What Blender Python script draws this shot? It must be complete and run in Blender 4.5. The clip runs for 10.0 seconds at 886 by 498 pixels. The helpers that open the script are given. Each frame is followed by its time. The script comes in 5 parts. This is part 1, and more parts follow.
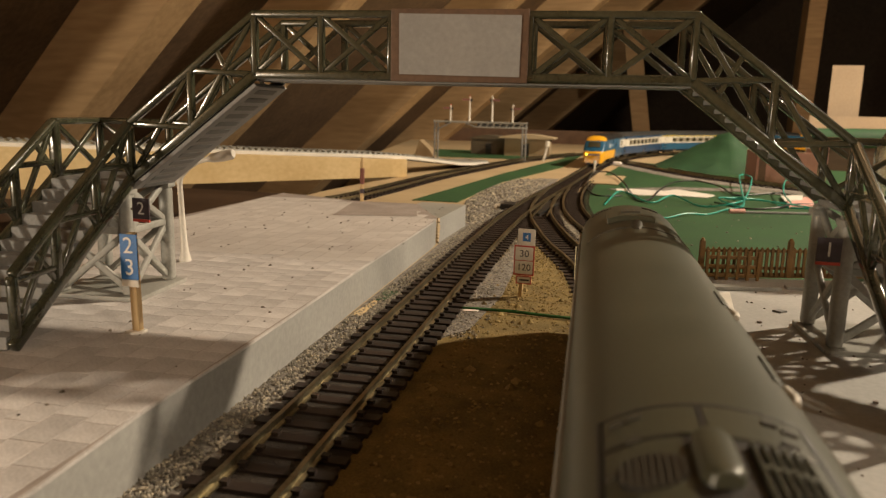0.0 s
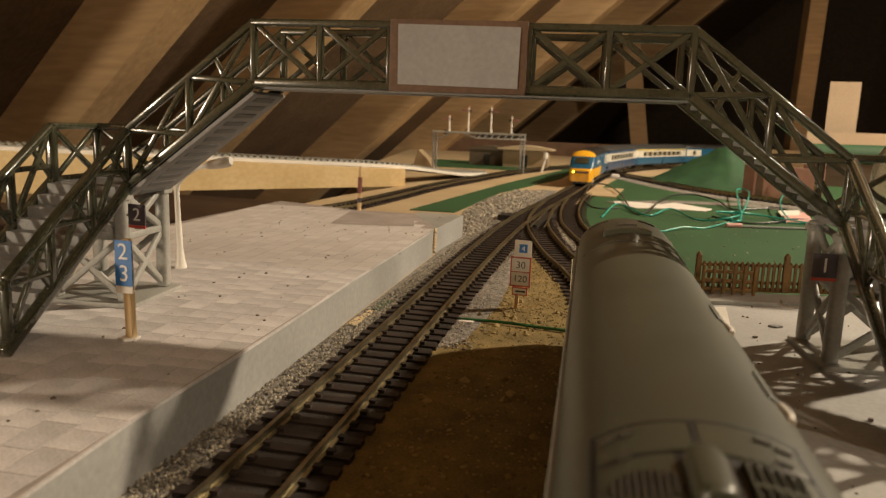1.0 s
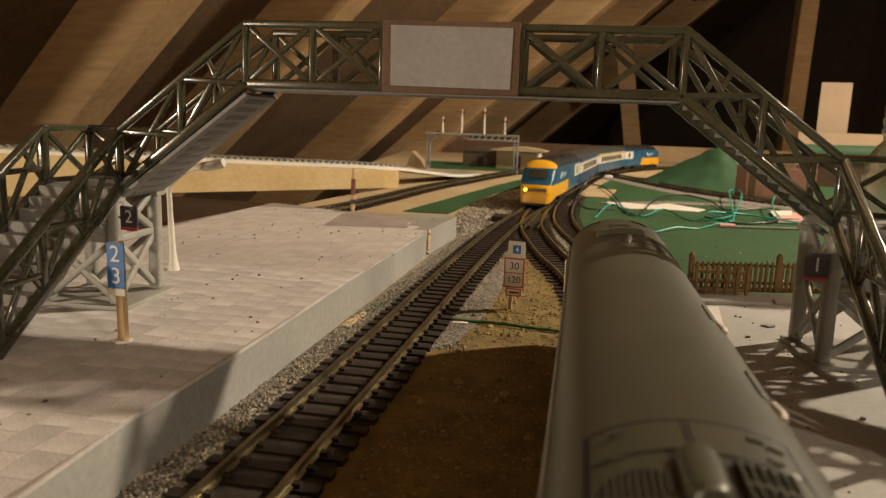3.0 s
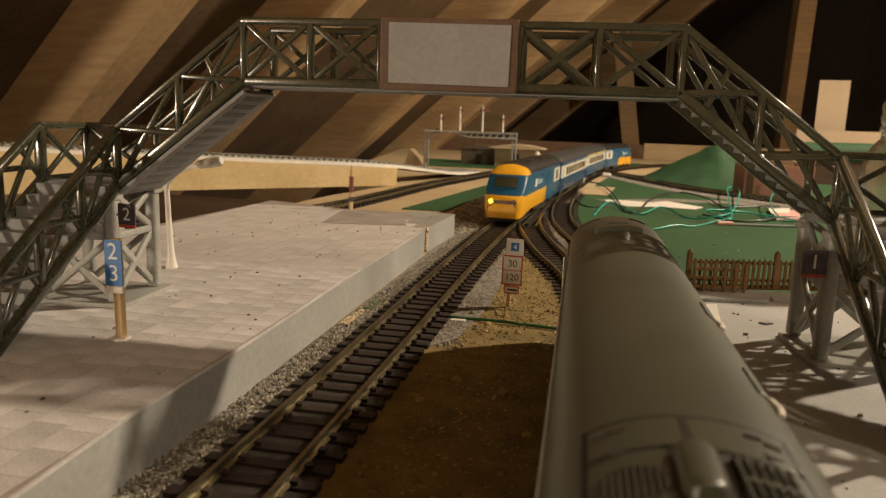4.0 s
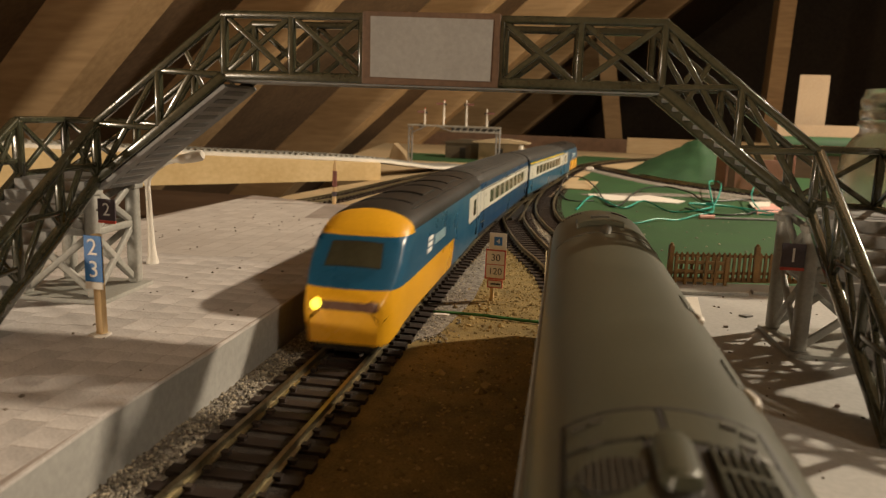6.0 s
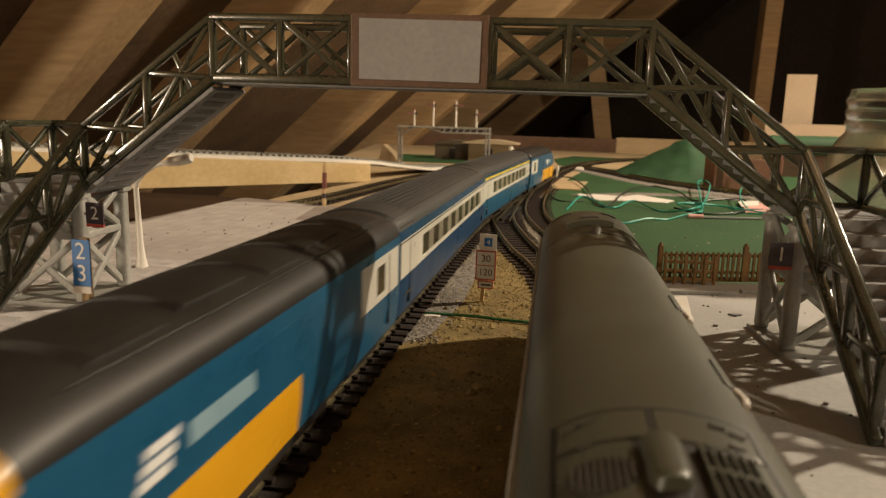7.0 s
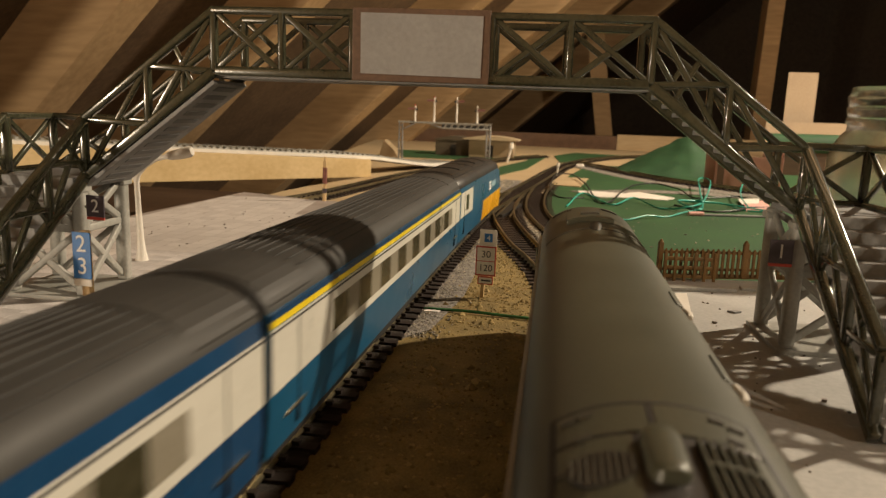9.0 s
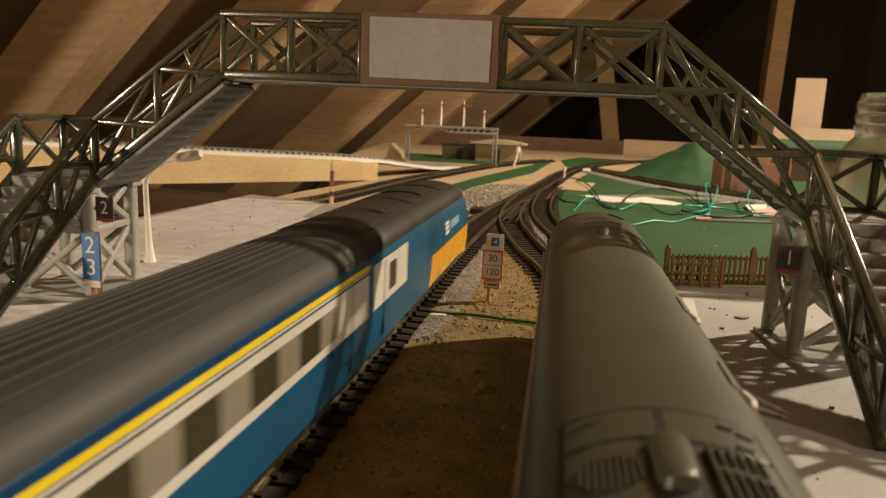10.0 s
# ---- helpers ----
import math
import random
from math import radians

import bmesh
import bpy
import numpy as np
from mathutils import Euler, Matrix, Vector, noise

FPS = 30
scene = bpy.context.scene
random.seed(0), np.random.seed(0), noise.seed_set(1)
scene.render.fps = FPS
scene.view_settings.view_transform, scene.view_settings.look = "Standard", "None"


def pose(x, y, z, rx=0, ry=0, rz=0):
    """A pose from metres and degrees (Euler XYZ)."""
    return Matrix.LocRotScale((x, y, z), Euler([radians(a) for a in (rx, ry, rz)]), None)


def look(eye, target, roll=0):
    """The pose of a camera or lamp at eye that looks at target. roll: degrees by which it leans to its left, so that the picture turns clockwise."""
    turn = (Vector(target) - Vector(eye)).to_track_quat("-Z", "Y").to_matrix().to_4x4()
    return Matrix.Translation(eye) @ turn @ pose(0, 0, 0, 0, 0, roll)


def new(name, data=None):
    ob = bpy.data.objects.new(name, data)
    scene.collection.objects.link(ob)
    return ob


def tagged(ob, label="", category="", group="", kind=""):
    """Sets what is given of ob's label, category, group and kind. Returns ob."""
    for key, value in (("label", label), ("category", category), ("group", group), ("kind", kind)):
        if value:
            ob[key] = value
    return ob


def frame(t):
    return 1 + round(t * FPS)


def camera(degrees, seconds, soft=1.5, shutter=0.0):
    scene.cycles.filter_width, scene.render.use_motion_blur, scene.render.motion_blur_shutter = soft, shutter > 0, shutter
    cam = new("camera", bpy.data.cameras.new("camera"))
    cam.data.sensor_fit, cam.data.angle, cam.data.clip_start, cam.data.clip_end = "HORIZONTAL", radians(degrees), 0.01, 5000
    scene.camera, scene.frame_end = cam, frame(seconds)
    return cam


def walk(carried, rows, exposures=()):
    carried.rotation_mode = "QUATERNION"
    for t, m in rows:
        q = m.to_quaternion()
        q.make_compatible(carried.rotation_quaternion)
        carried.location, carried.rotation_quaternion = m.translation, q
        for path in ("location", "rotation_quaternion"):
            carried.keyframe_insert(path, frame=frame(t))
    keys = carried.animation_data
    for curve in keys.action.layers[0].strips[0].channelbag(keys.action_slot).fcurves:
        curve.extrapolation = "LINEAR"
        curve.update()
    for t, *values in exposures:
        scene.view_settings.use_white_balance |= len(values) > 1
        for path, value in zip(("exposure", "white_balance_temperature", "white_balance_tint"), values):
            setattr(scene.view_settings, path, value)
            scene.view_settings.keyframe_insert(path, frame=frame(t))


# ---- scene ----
MM = 0.001


# ---- camera ----
def eye(x, y, z, yaw, pitch, roll):
    return pose(x, y, z, 90 - pitch, 0, yaw) @ pose(0, 0, 0, 0, 0, roll)


cam = camera(62.02, 10.0, soft=1.3, shutter=0.7)
cam.data.dof.use_dof, cam.data.dof.focus_distance, cam.data.dof.aperture_fstop = True, 0.30, 32.0
walk(cam, [
    (0.0, eye(0.0832, -0.0771, 0.0815, 13.30, 10.70, 1.36)),
    (0.5, eye(0.0833, -0.0766, 0.0818, 13.28, 10.54, 2.05)),
    (1.0, eye(0.0835, -0.0765, 0.0816, 13.12, 9.92, 2.18)),
    (1.5, eye(0.0835, -0.0764, 0.0816, 12.94, 9.58, 2.19)),
    (2.0, eye(0.0833, -0.0764, 0.0814, 12.75, 9.51, 2.21)),
    (2.5, eye(0.0836, -0.0764, 0.0815, 12.70, 9.64, 2.12)),
    (4.0, eye(0.0837, -0.0764, 0.0813, 12.50, 9.95, 2.05)),
    (4.5, eye(0.0841, -0.0765, 0.0815, 12.29, 10.01, 2.18)),
    (5.0, eye(0.0838, -0.0766, 0.0813, 11.89, 10.07, 2.13)),
    (5.5, eye(0.0841, -0.0765, 0.0813, 11.61, 10.34, 2.13)),
    (7.0, eye(0.0845, -0.0766, 0.0816, 10.53, 10.25, 1.79)),
    (7.5, eye(0.0847, -0.0768, 0.0815, 10.33, 10.25, 1.77)),
    (8.0, eye(0.0845, -0.0767, 0.0814, 10.27, 10.38, 1.77)),
    (8.5, eye(0.0843, -0.0767, 0.0814, 10.30, 10.46, 1.83)),
    (9.0, eye(0.0844, -0.0768, 0.0813, 10.51, 10.55, 2.16)),
    (9.5, eye(0.0842, -0.0772, 0.0814, 10.75, 10.48, 2.26)),
    (10.0, eye(0.0840, -0.0772, 0.0814, 10.97, 10.29, 2.48)),
], [(0.0, -0.02), (2.0, -0.04), (4.5, -0.09), (7.0, -0.08), (8.5, 0.03), (10.0, 0.10)])

# ---- light ----
world = bpy.data.worlds.new("attic_air")
scene.world = world
world.use_nodes = True
world.node_tree.nodes["Background"].inputs[0].default_value = (1.0, 0.72, 0.45, 1)
world.node_tree.nodes["Background"].inputs[1].default_value = 0.014


def fill_lamp(name, at, watts, radius, colour):
    lamp = bpy.data.lights.new(name, "POINT")
    lamp.energy, lamp.shadow_soft_size, lamp.color = watts, radius, colour
    ob = new(name, lamp)
    ob.location = at
    return ob


def spot_bulb(name, at, target, watts, radius, colour):
    """A bulb made as a wide spot; the added cone edge dims what lies behind it."""
    lamp = bpy.data.lights.new(name, "SPOT")
    lamp.energy, lamp.shadow_soft_size, lamp.color = watts, radius, colour
    lamp.spot_size, lamp.spot_blend = radians(156), 0.75
    ob = new(name, lamp)
    ob.matrix_world = look(Vector(at), Vector(target))
    return ob


spot_bulb("attic_bulb", (1.25, 1.03, 1.01), (-0.35, 0.0, 0.0), 160, 0.03, (1.0, 0.82, 0.60))
# Unseen fill added behind on the right to lift faces turned from the main bulb.
fill_lamp("fill_near", (1.65, -0.95, 1.12), 50, 0.06, (1.0, 0.82, 0.60))
# Unseen fill added low on the left to lift the rafters and bridge there.
fill_lamp("fill_low", (-0.80, -0.85, 0.07), 28, 0.04, (1.0, 0.82, 0.60))


# ---- building helpers ----
class Shape:
    """A mesh in millimetres, put together from beams, prisms and lofts."""

    def __init__(self):
        self.v, self.f = [], []

    def add(self, verts, faces):
        n = len(self.v)
        self.v += [tuple(p) for p in verts]
        self.f += [tuple(i + n for i in f) for f in faces]
        return self

    def box(self, x0, x1, y0, y1, z0, z1):
        return self.add([(x, y, z) for z in (z0, z1) for y in (y0, y1) for x in (x0, x1)],
                        [(0, 2, 3, 1), (4, 5, 7, 6), (0, 1, 5, 4), (2, 6, 7, 3), (0, 4, 6, 2), (1, 3, 7, 5)])

    def beam(self, a, b, w, h, up=(0, 0, 1)):
        a, b, up = Vector(a), Vector(b), Vector(up)
        d = (b - a).normalized()
        s = d.cross(up)
        if s.length < 1e-4:
            s = d.cross(Vector((0, 1, 0)))
        s.normalize()
        u = s.cross(d)
        c = [(-w / 2, -h / 2), (w / 2, -h / 2), (w / 2, h / 2), (-w / 2, h / 2)]
        return self.add([e + s * i + u * j for e in (a, b) for i, j in c],
                        [(3, 2, 1, 0), (4, 5, 6, 7), (0, 1, 5, 4), (1, 2, 6, 5), (2, 3, 7, 6), (3, 0, 4, 7)])

    def rod(self, points, radii, n=10, closed=True):
        """A round rod along points; radii: one, or one for each point."""
        pts = [Vector(p) for p in points]
        radii = radii if isinstance(radii, (list, tuple)) else [radii] * len(pts)
        rings, ref = [], None
        for i, p in enumerate(pts):
            d = (pts[min(i + 1, len(pts) - 1)] - pts[max(i - 1, 0)]).normalized()
            if ref is None:
                ref = d.orthogonal().normalized()
            ref = (ref - d * ref.dot(d)).normalized()
            t = d.cross(ref)
            rings.append([p + (ref * math.cos(2 * math.pi * k / n) + t * math.sin(2 * math.pi * k / n)) * radii[i] for k in range(n)])
        faces = [(i * n + k, i * n + (k + 1) % n, (i + 1) * n + (k + 1) % n, (i + 1) * n + k)
                 for i in range(len(pts) - 1) for k in range(n)]
        if closed:
            faces += [tuple(range(n - 1, -1, -1)), tuple((len(pts) - 1) * n + k for k in range(n))]
        return self.add([v for r in rings for v in r], faces)

    def prism(self, outline, z0, z1):
        n = len(outline)
        return self.add([(x, y, z0) for x, y in outline] + [(x, y, z1) for x, y in outline],
                        [tuple(range(n - 1, -1, -1)), tuple(range(n, 2 * n))]
                        + [(i, (i + 1) % n, n + (i + 1) % n, n + i) for i in range(n)])

    def loft(self, rings, closed=True, caps=True):
        n, m = len(rings[0]), len(rings)
        faces = [(i * n + k, i * n + (k + 1) % n, (i + 1) * n + (k + 1) % n, (i + 1) * n + k)
                 for i in range(m - 1) for k in range(n if closed else n - 1)]
        if caps:
            faces += [tuple(range(n - 1, -1, -1)), tuple((m - 1) * n + k for k in range(n))]
        return self.add([p for r in rings for p in r], faces)


def mesh_of(name, shape, material, smooth=0.0, bevel=0.0):
    me = bpy.data.meshes.new(name)
    me.from_pydata([(x * MM, y * MM, z * MM) for x, y, z in shape.v], [], shape.f)
    bm = bmesh.new()
    bm.from_mesh(me)
    bmesh.ops.recalc_face_normals(bm, faces=bm.faces)
    if bevel:
        bmesh.ops.bevel(bm, geom=[e for e in bm.edges if len(e.link_faces) == 2 and e.calc_face_angle(0) > 0.6],
                        offset=bevel * MM, segments=2, affect="EDGES", profile=0.6)
    bm.to_mesh(me)
    bm.free()
    if smooth:
        me.shade_smooth()
        me.set_sharp_from_angle(angle=radians(smooth))
    me.materials.append(material)
    return me


def part(name, shape, material, parent=None, label="", smooth=0.0, bevel=0.0):
    ob = new(name, mesh_of(name, shape, material, smooth, bevel))
    ob.parent = parent
    return tagged(ob, label)


def same_part(name, me, parent, at=(0, 0, 0), rz=0.0, rx=0.0, ry=0.0):
    ob = new(name, me)
    ob.parent = parent
    ob.matrix_basis = pose(at[0] * MM, at[1] * MM, at[2] * MM, rx, ry, rz)
    return ob


def thing(name, at=(0, 0, 0), rz=0.0, label="", category="", group="", kind=""):
    ob = new(name)
    ob.empty_display_size = 0.01
    ob.matrix_basis = pose(at[0] * MM, at[1] * MM, at[2] * MM, 0, 0, rz)
    return tagged(ob, label, category, group, kind)


def setting(name, shape, material, label, category, smooth=0.0, bevel=0.0):
    return tagged(part(name, shape, material, None, label, smooth, bevel), category=category, kind="structure")


# ---- materials ----
def material(name, colours, rough=0.6, scale=40.0, fine=900.0, bump=0.15, metal=0.0, detail=5.0, stretch=(1, 1, 1),
             per_piece=0.0, gloss_noise=0.15, coat=0.0, depth=0.0004):
    """Two scales of noise between two colours, relief, and uneven gloss. Object space, metres."""
    m = bpy.data.materials.new(name)
    m.use_nodes = True
    nt = m.node_tree
    b = nt.nodes["Principled BSDF"]
    tc = nt.nodes.new("ShaderNodeTexCoord")
    mp = nt.nodes.new("ShaderNodeMapping")
    mp.inputs["Scale"].default_value = stretch
    nt.links.new(tc.outputs["Object"], mp.inputs["Vector"])
    big, small = nt.nodes.new("ShaderNodeTexNoise"), nt.nodes.new("ShaderNodeTexNoise")
    for n, s in ((big, scale), (small, fine)):
        n.inputs["Scale"].default_value, n.inputs["Detail"].default_value = s, detail
        nt.links.new(mp.outputs["Vector"], n.inputs["Vector"])
    mix = nt.nodes.new("ShaderNodeMath")
    mix.operation = "MULTIPLY_ADD"
    nt.links.new(small.outputs["Fac"], mix.inputs[0])
    mix.inputs[1].default_value = 0.45
    scaled = nt.nodes.new("ShaderNodeMath")
    scaled.operation = "MULTIPLY"
    nt.links.new(big.outputs["Fac"], scaled.inputs[0])
    scaled.inputs[1].default_value = 0.55
    nt.links.new(scaled.outputs[0], mix.inputs[2])
    ramp = nt.nodes.new("ShaderNodeValToRGB")
    ramp.color_ramp.elements[0].position, ramp.color_ramp.elements[1].position = 0.36, 0.64
    ramp.color_ramp.elements[0].color = (*colours[0], 1)
    ramp.color_ramp.elements[1].color = (*colours[1], 1)
    nt.links.new(mix.outputs[0], ramp.inputs[0])
    colour = ramp.outputs[0]
    if per_piece:
        info = nt.nodes.new("ShaderNodeObjectInfo")
        hsv = nt.nodes.new("ShaderNodeHueSaturation")
        span = nt.nodes.new("ShaderNodeMapRange")
        span.inputs["To Min"].default_value, span.inputs["To Max"].default_value = 1 - per_piece, 1 + per_piece
        nt.links.new(info.outputs["Random"], span.inputs["Value"])
        nt.links.new(span.outputs[0], hsv.inputs["Value"])
        nt.links.new(colour, hsv.inputs["Color"])
        colour = hsv.outputs[0]
    nt.links.new(colour, b.inputs["Base Color"])
    b.inputs["Metallic"].default_value = metal
    b.inputs["Coat Weight"].default_value = coat
    rr = nt.nodes.new("ShaderNodeMapRange")
    rr.inputs["To Min"].default_value, rr.inputs["To Max"].default_value = max(0.03, rough - gloss_noise), min(1, rough + gloss_noise)
    nt.links.new(big.outputs["Fac"], rr.inputs["Value"])
    nt.links.new(rr.outputs[0], b.inputs["Roughness"])
    if bump:
        bp = nt.nodes.new("ShaderNodeBump")
        bp.inputs["Strength"].default_value, bp.inputs["Distance"].default_value = bump, depth
        nt.links.new(mix.outputs[0], bp.inputs["Height"])
        nt.links.new(bp.outputs[0], b.inputs["Normal"])
    return m


def wood(name, dark, light, rough=0.65, scale=6.0, axis=0, length=0.12):
    st = [1.0, 1.0, 1.0]
    st[axis] = length
    return material(name, (dark, light), rough, scale * 3, scale * 30, 0.35, stretch=tuple(st), depth=0.001)


M = dict(
    board=wood("plywood_board", (0.40, 0.29, 0.16), (0.52, 0.40, 0.24), scale=8),
    pine=wood("pine_plank", (0.50, 0.36, 0.17), (0.62, 0.47, 0.25), 0.55, 8),
    rafter=wood("rafter_timber", (0.36, 0.235, 0.115), (0.54, 0.37, 0.20), 0.7, 5),
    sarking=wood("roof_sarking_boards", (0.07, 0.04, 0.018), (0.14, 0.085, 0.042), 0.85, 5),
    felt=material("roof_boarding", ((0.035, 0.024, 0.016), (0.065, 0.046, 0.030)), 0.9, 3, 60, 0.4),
    brown=wood("dark_brown_wood", (0.05, 0.026, 0.012), (0.09, 0.05, 0.025), 0.6, 6),
    grass=material("green_cloth", ((0.010, 0.050, 0.011), (0.024, 0.092, 0.022)), 0.8, 14, 900, 0.5),
    hill=material("green_hill_cloth", ((0.008, 0.042, 0.014), (0.02, 0.08, 0.026)), 0.7, 25, 500, 0.5),
    sand=material("sand_scatter", ((0.12, 0.083, 0.022), (0.29, 0.205, 0.067)), 0.9, 90, 1400, 0.9, depth=0.001),
    ballast=material("grey_ballast", ((0.07, 0.06, 0.05), (0.33, 0.30, 0.26)), 0.85, 420, 1500, 0.8, depth=0.001),
    stone=material("ballast_stone", ((0.12, 0.11, 0.09), (0.38, 0.35, 0.30)), 0.85, 300, 1500, 0.3, per_piece=0.5),
    paving=material("platform_paper", ((0.38, 0.35, 0.335), (0.61, 0.575, 0.555)), 0.75, 70, 1300, 0.2, per_piece=0.13),
    joint=material("platform_joint", ((0.24, 0.20, 0.175), (0.36, 0.31, 0.28)), 0.8, 60, 900, 0.2),
    wall=material("platform_side_paint", ((0.265, 0.262, 0.25), (0.35, 0.347, 0.33)), 0.7, 22, 500, 0.25),
    grey=material("grey_card", ((0.36, 0.355, 0.34), (0.46, 0.45, 0.43)), 0.75, 20, 700, 0.2),
    rail=material("nickel_rail", ((0.27, 0.23, 0.14), (0.47, 0.42, 0.29)), 0.36, 60, 900, 0.05, metal=1.0),
    sleeper=material("sleeper_plastic", ((0.013, 0.008, 0.006), (0.032, 0.020, 0.015)), 0.55, 90, 900, 0.2, per_piece=0.25),
    underlay=material("dark_track_bed", ((0.012, 0.009, 0.007), (0.05, 0.038, 0.028)), 0.9, 200, 1500, 0.8, depth=0.0008),
    olive=material("olive_bridge_plastic", ((0.026, 0.027, 0.015), (0.055, 0.056, 0.034)), 0.2, 70, 900, 0.15, gloss_noise=0.1, coat=0.8),
    tower=material("pale_grey_plastic", ((0.26, 0.26, 0.235), (0.38, 0.37, 0.34)), 0.45, 60, 800, 0.2),
    step=material("grey_step_plastic", ((0.20, 0.20, 0.20), (0.29, 0.29, 0.285)), 0.6, 60, 900, 0.2),
    recess_shade=material("stair_recess_shade", ((0.10, 0.10, 0.103), (0.15, 0.15, 0.148)), 0.6, 60, 900, 0.2),
    sign_white=material("white_card", ((0.27, 0.265, 0.26), (0.34, 0.335, 0.33)), 0.6, 40, 700, 0.1),
    sign_brown=material("brown_sign_edge", ((0.09, 0.05, 0.03), (0.15, 0.085, 0.05)), 0.55, 60, 700, 0.2),
    roof_grey=material("loco_roof_grey", ((0.052, 0.053, 0.035), (0.072, 0.072, 0.048)), 0.4, 30, 1200, 0.06, gloss_noise=0.06),
    roof_dark=material("loco_roof_dark", ((0.05, 0.046, 0.036), (0.075, 0.07, 0.055)), 0.45, 60, 1200, 0.1),
    loco_side=material("loco_side_green", ((0.055, 0.052, 0.038), (0.085, 0.08, 0.06)), 0.4, 40, 900, 0.08),
    black=material("black_plastic", ((0.010, 0.009, 0.008), (0.025, 0.022, 0.02)), 0.5, 80, 900, 0.15),
    hst_roof=material("coach_roof_grey", ((0.020, 0.019, 0.017), (0.036, 0.034, 0.030)), 0.64, 40, 1000, 0.08),
    hst_black=material("power_car_roof_black", ((0.009, 0.008, 0.007), (0.018, 0.016, 0.014)), 0.5, 40, 1000, 0.08),
    hst_navy=material("navy_coach_paint", ((0.008, 0.040, 0.100), (0.012, 0.056, 0.138)), 0.30, 40, 900, 0.05),
    hst_blue=material("rail_blue_paint", ((0.010, 0.070, 0.142), (0.015, 0.095, 0.185)), 0.30, 40, 900, 0.05),
    hst_white=material("cream_grey_paint", ((0.55, 0.53, 0.46), (0.66, 0.64, 0.56)), 0.32, 40, 900, 0.05),
    hst_yellow=material("warning_yellow_paint", ((0.68, 0.33, 0.012), (0.78, 0.40, 0.02)), 0.28, 40, 900, 0.05),
    stripe=material("yellow_stripe_paint", ((0.75, 0.56, 0.02), (0.85, 0.66, 0.03)), 0.3, 40, 900, 0.03),
    window=material("smoked_window", ((0.035, 0.032, 0.018), (0.06, 0.055, 0.032)), 0.16, 30, 400, 0.0),
    lamp_white=material("white_plastic", ((0.66, 0.62, 0.55), (0.76, 0.72, 0.65)), 0.4, 60, 800, 0.1),
    matchwood=wood("match_stick_wood", (0.50, 0.34, 0.16), (0.66, 0.48, 0.26), 0.6, 30, 2),
    blue=material("blue_card", ((0.02, 0.13, 0.40), (0.035, 0.18, 0.50)), 0.5, 60, 900, 0.05),
    ink=material("white_ink", ((0.72, 0.72, 0.70), (0.80, 0.80, 0.78)), 0.6, 60, 900, 0.0),
    dark_card=material("dark_grey_card", ((0.05, 0.04, 0.05), (0.08, 0.065, 0.08)), 0.5, 60, 900, 0.05),
    red=material("red_ink", ((0.42, 0.05, 0.035), (0.52, 0.075, 0.05)), 0.6, 60, 900, 0.05),
    black_ink=material("black_ink", ((0.015, 0.015, 0.018), (0.03, 0.03, 0.035)), 0.6, 60, 900, 0.0),
    fence=material("brown_fence_plastic", ((0.15, 0.080, 0.022), (0.26, 0.145, 0.045)), 0.45, 80, 900, 0.2),
    brick=material("pink_card_house", ((0.36, 0.18, 0.14), (0.46, 0.25, 0.20)), 0.7, 60, 700, 0.2),
    pink=material("pink_paper", ((0.62, 0.32, 0.28), (0.75, 0.42, 0.37)), 0.6, 60, 700, 0.1),
    paper=material("white_paper", ((0.66, 0.62, 0.55), (0.78, 0.74, 0.68)), 0.7, 40, 700, 0.2),
    card=material("buff_card", ((0.40, 0.31, 0.22), (0.48, 0.385, 0.28)), 0.7, 12, 300, 0.1),
    teal=material("teal_wire", ((0.02, 0.30, 0.24), (0.04, 0.42, 0.34)), 0.4, 80, 900, 0.05),
    wire_black=material("black_wire", ((0.012, 0.012, 0.012), (0.03, 0.03, 0.03)), 0.4, 80, 900, 0.05),
    wire_green=material("green_wire", ((0.02, 0.12, 0.03), (0.04, 0.18, 0.05)), 0.45, 80, 900, 0.05),
    tan=material("tan_hut_card", ((0.26, 0.19, 0.11), (0.36, 0.27, 0.16)), 0.7, 30, 600, 0.15),
    tallow=material("dark_hut_card", ((0.07, 0.055, 0.035), (0.12, 0.09, 0.055)), 0.7, 30, 600, 0.15),
    floor=wood("attic_floor_boards", (0.08, 0.05, 0.03), (0.14, 0.09, 0.05), 0.8, 4),
)


def glow(name, colour, strength):
    m = bpy.data.materials.new(name)
    m.use_nodes = True
    b = m.node_tree.nodes["Principled BSDF"]
    b.inputs["Base Color"].default_value = (*colour, 1)
    b.inputs["Emission Color"].default_value = (*colour, 1)
    b.inputs["Emission Strength"].default_value = strength
    return m


M["headlight"] = glow("lit_headlight", (1.0, 0.78, 0.06), 3.0)
glass = bpy.data.materials.new("jar_glass")
glass.use_nodes = True
for key, value in (("Base Color", (0.93, 0.94, 0.92, 1)), ("Roughness", 0.14), ("Transmission Weight", 1.0), ("IOR", 1.45)):
    glass.node_tree.nodes["Principled BSDF"].inputs[key].default_value = value
M["glass"] = glass
M["pillar"] = material("window_pillar", ((0.20, 0.18, 0.135), (0.27, 0.245, 0.19)), 0.3, 40, 900, 0.0)
M["lamp_dark"] = material("lamp_housing", ((0.10, 0.05, 0.035), (0.16, 0.085, 0.06)), 0.25, 60, 900, 0.0)
M["pale_blue"] = material("faded_letter_paint", ((0.20, 0.33, 0.40), (0.27, 0.40, 0.47)), 0.4, 60, 900, 0.0)
M["arm"] = material("signal_arm_paint", ((0.16, 0.06, 0.05), (0.26, 0.10, 0.08)), 0.5, 60, 900, 0.0)
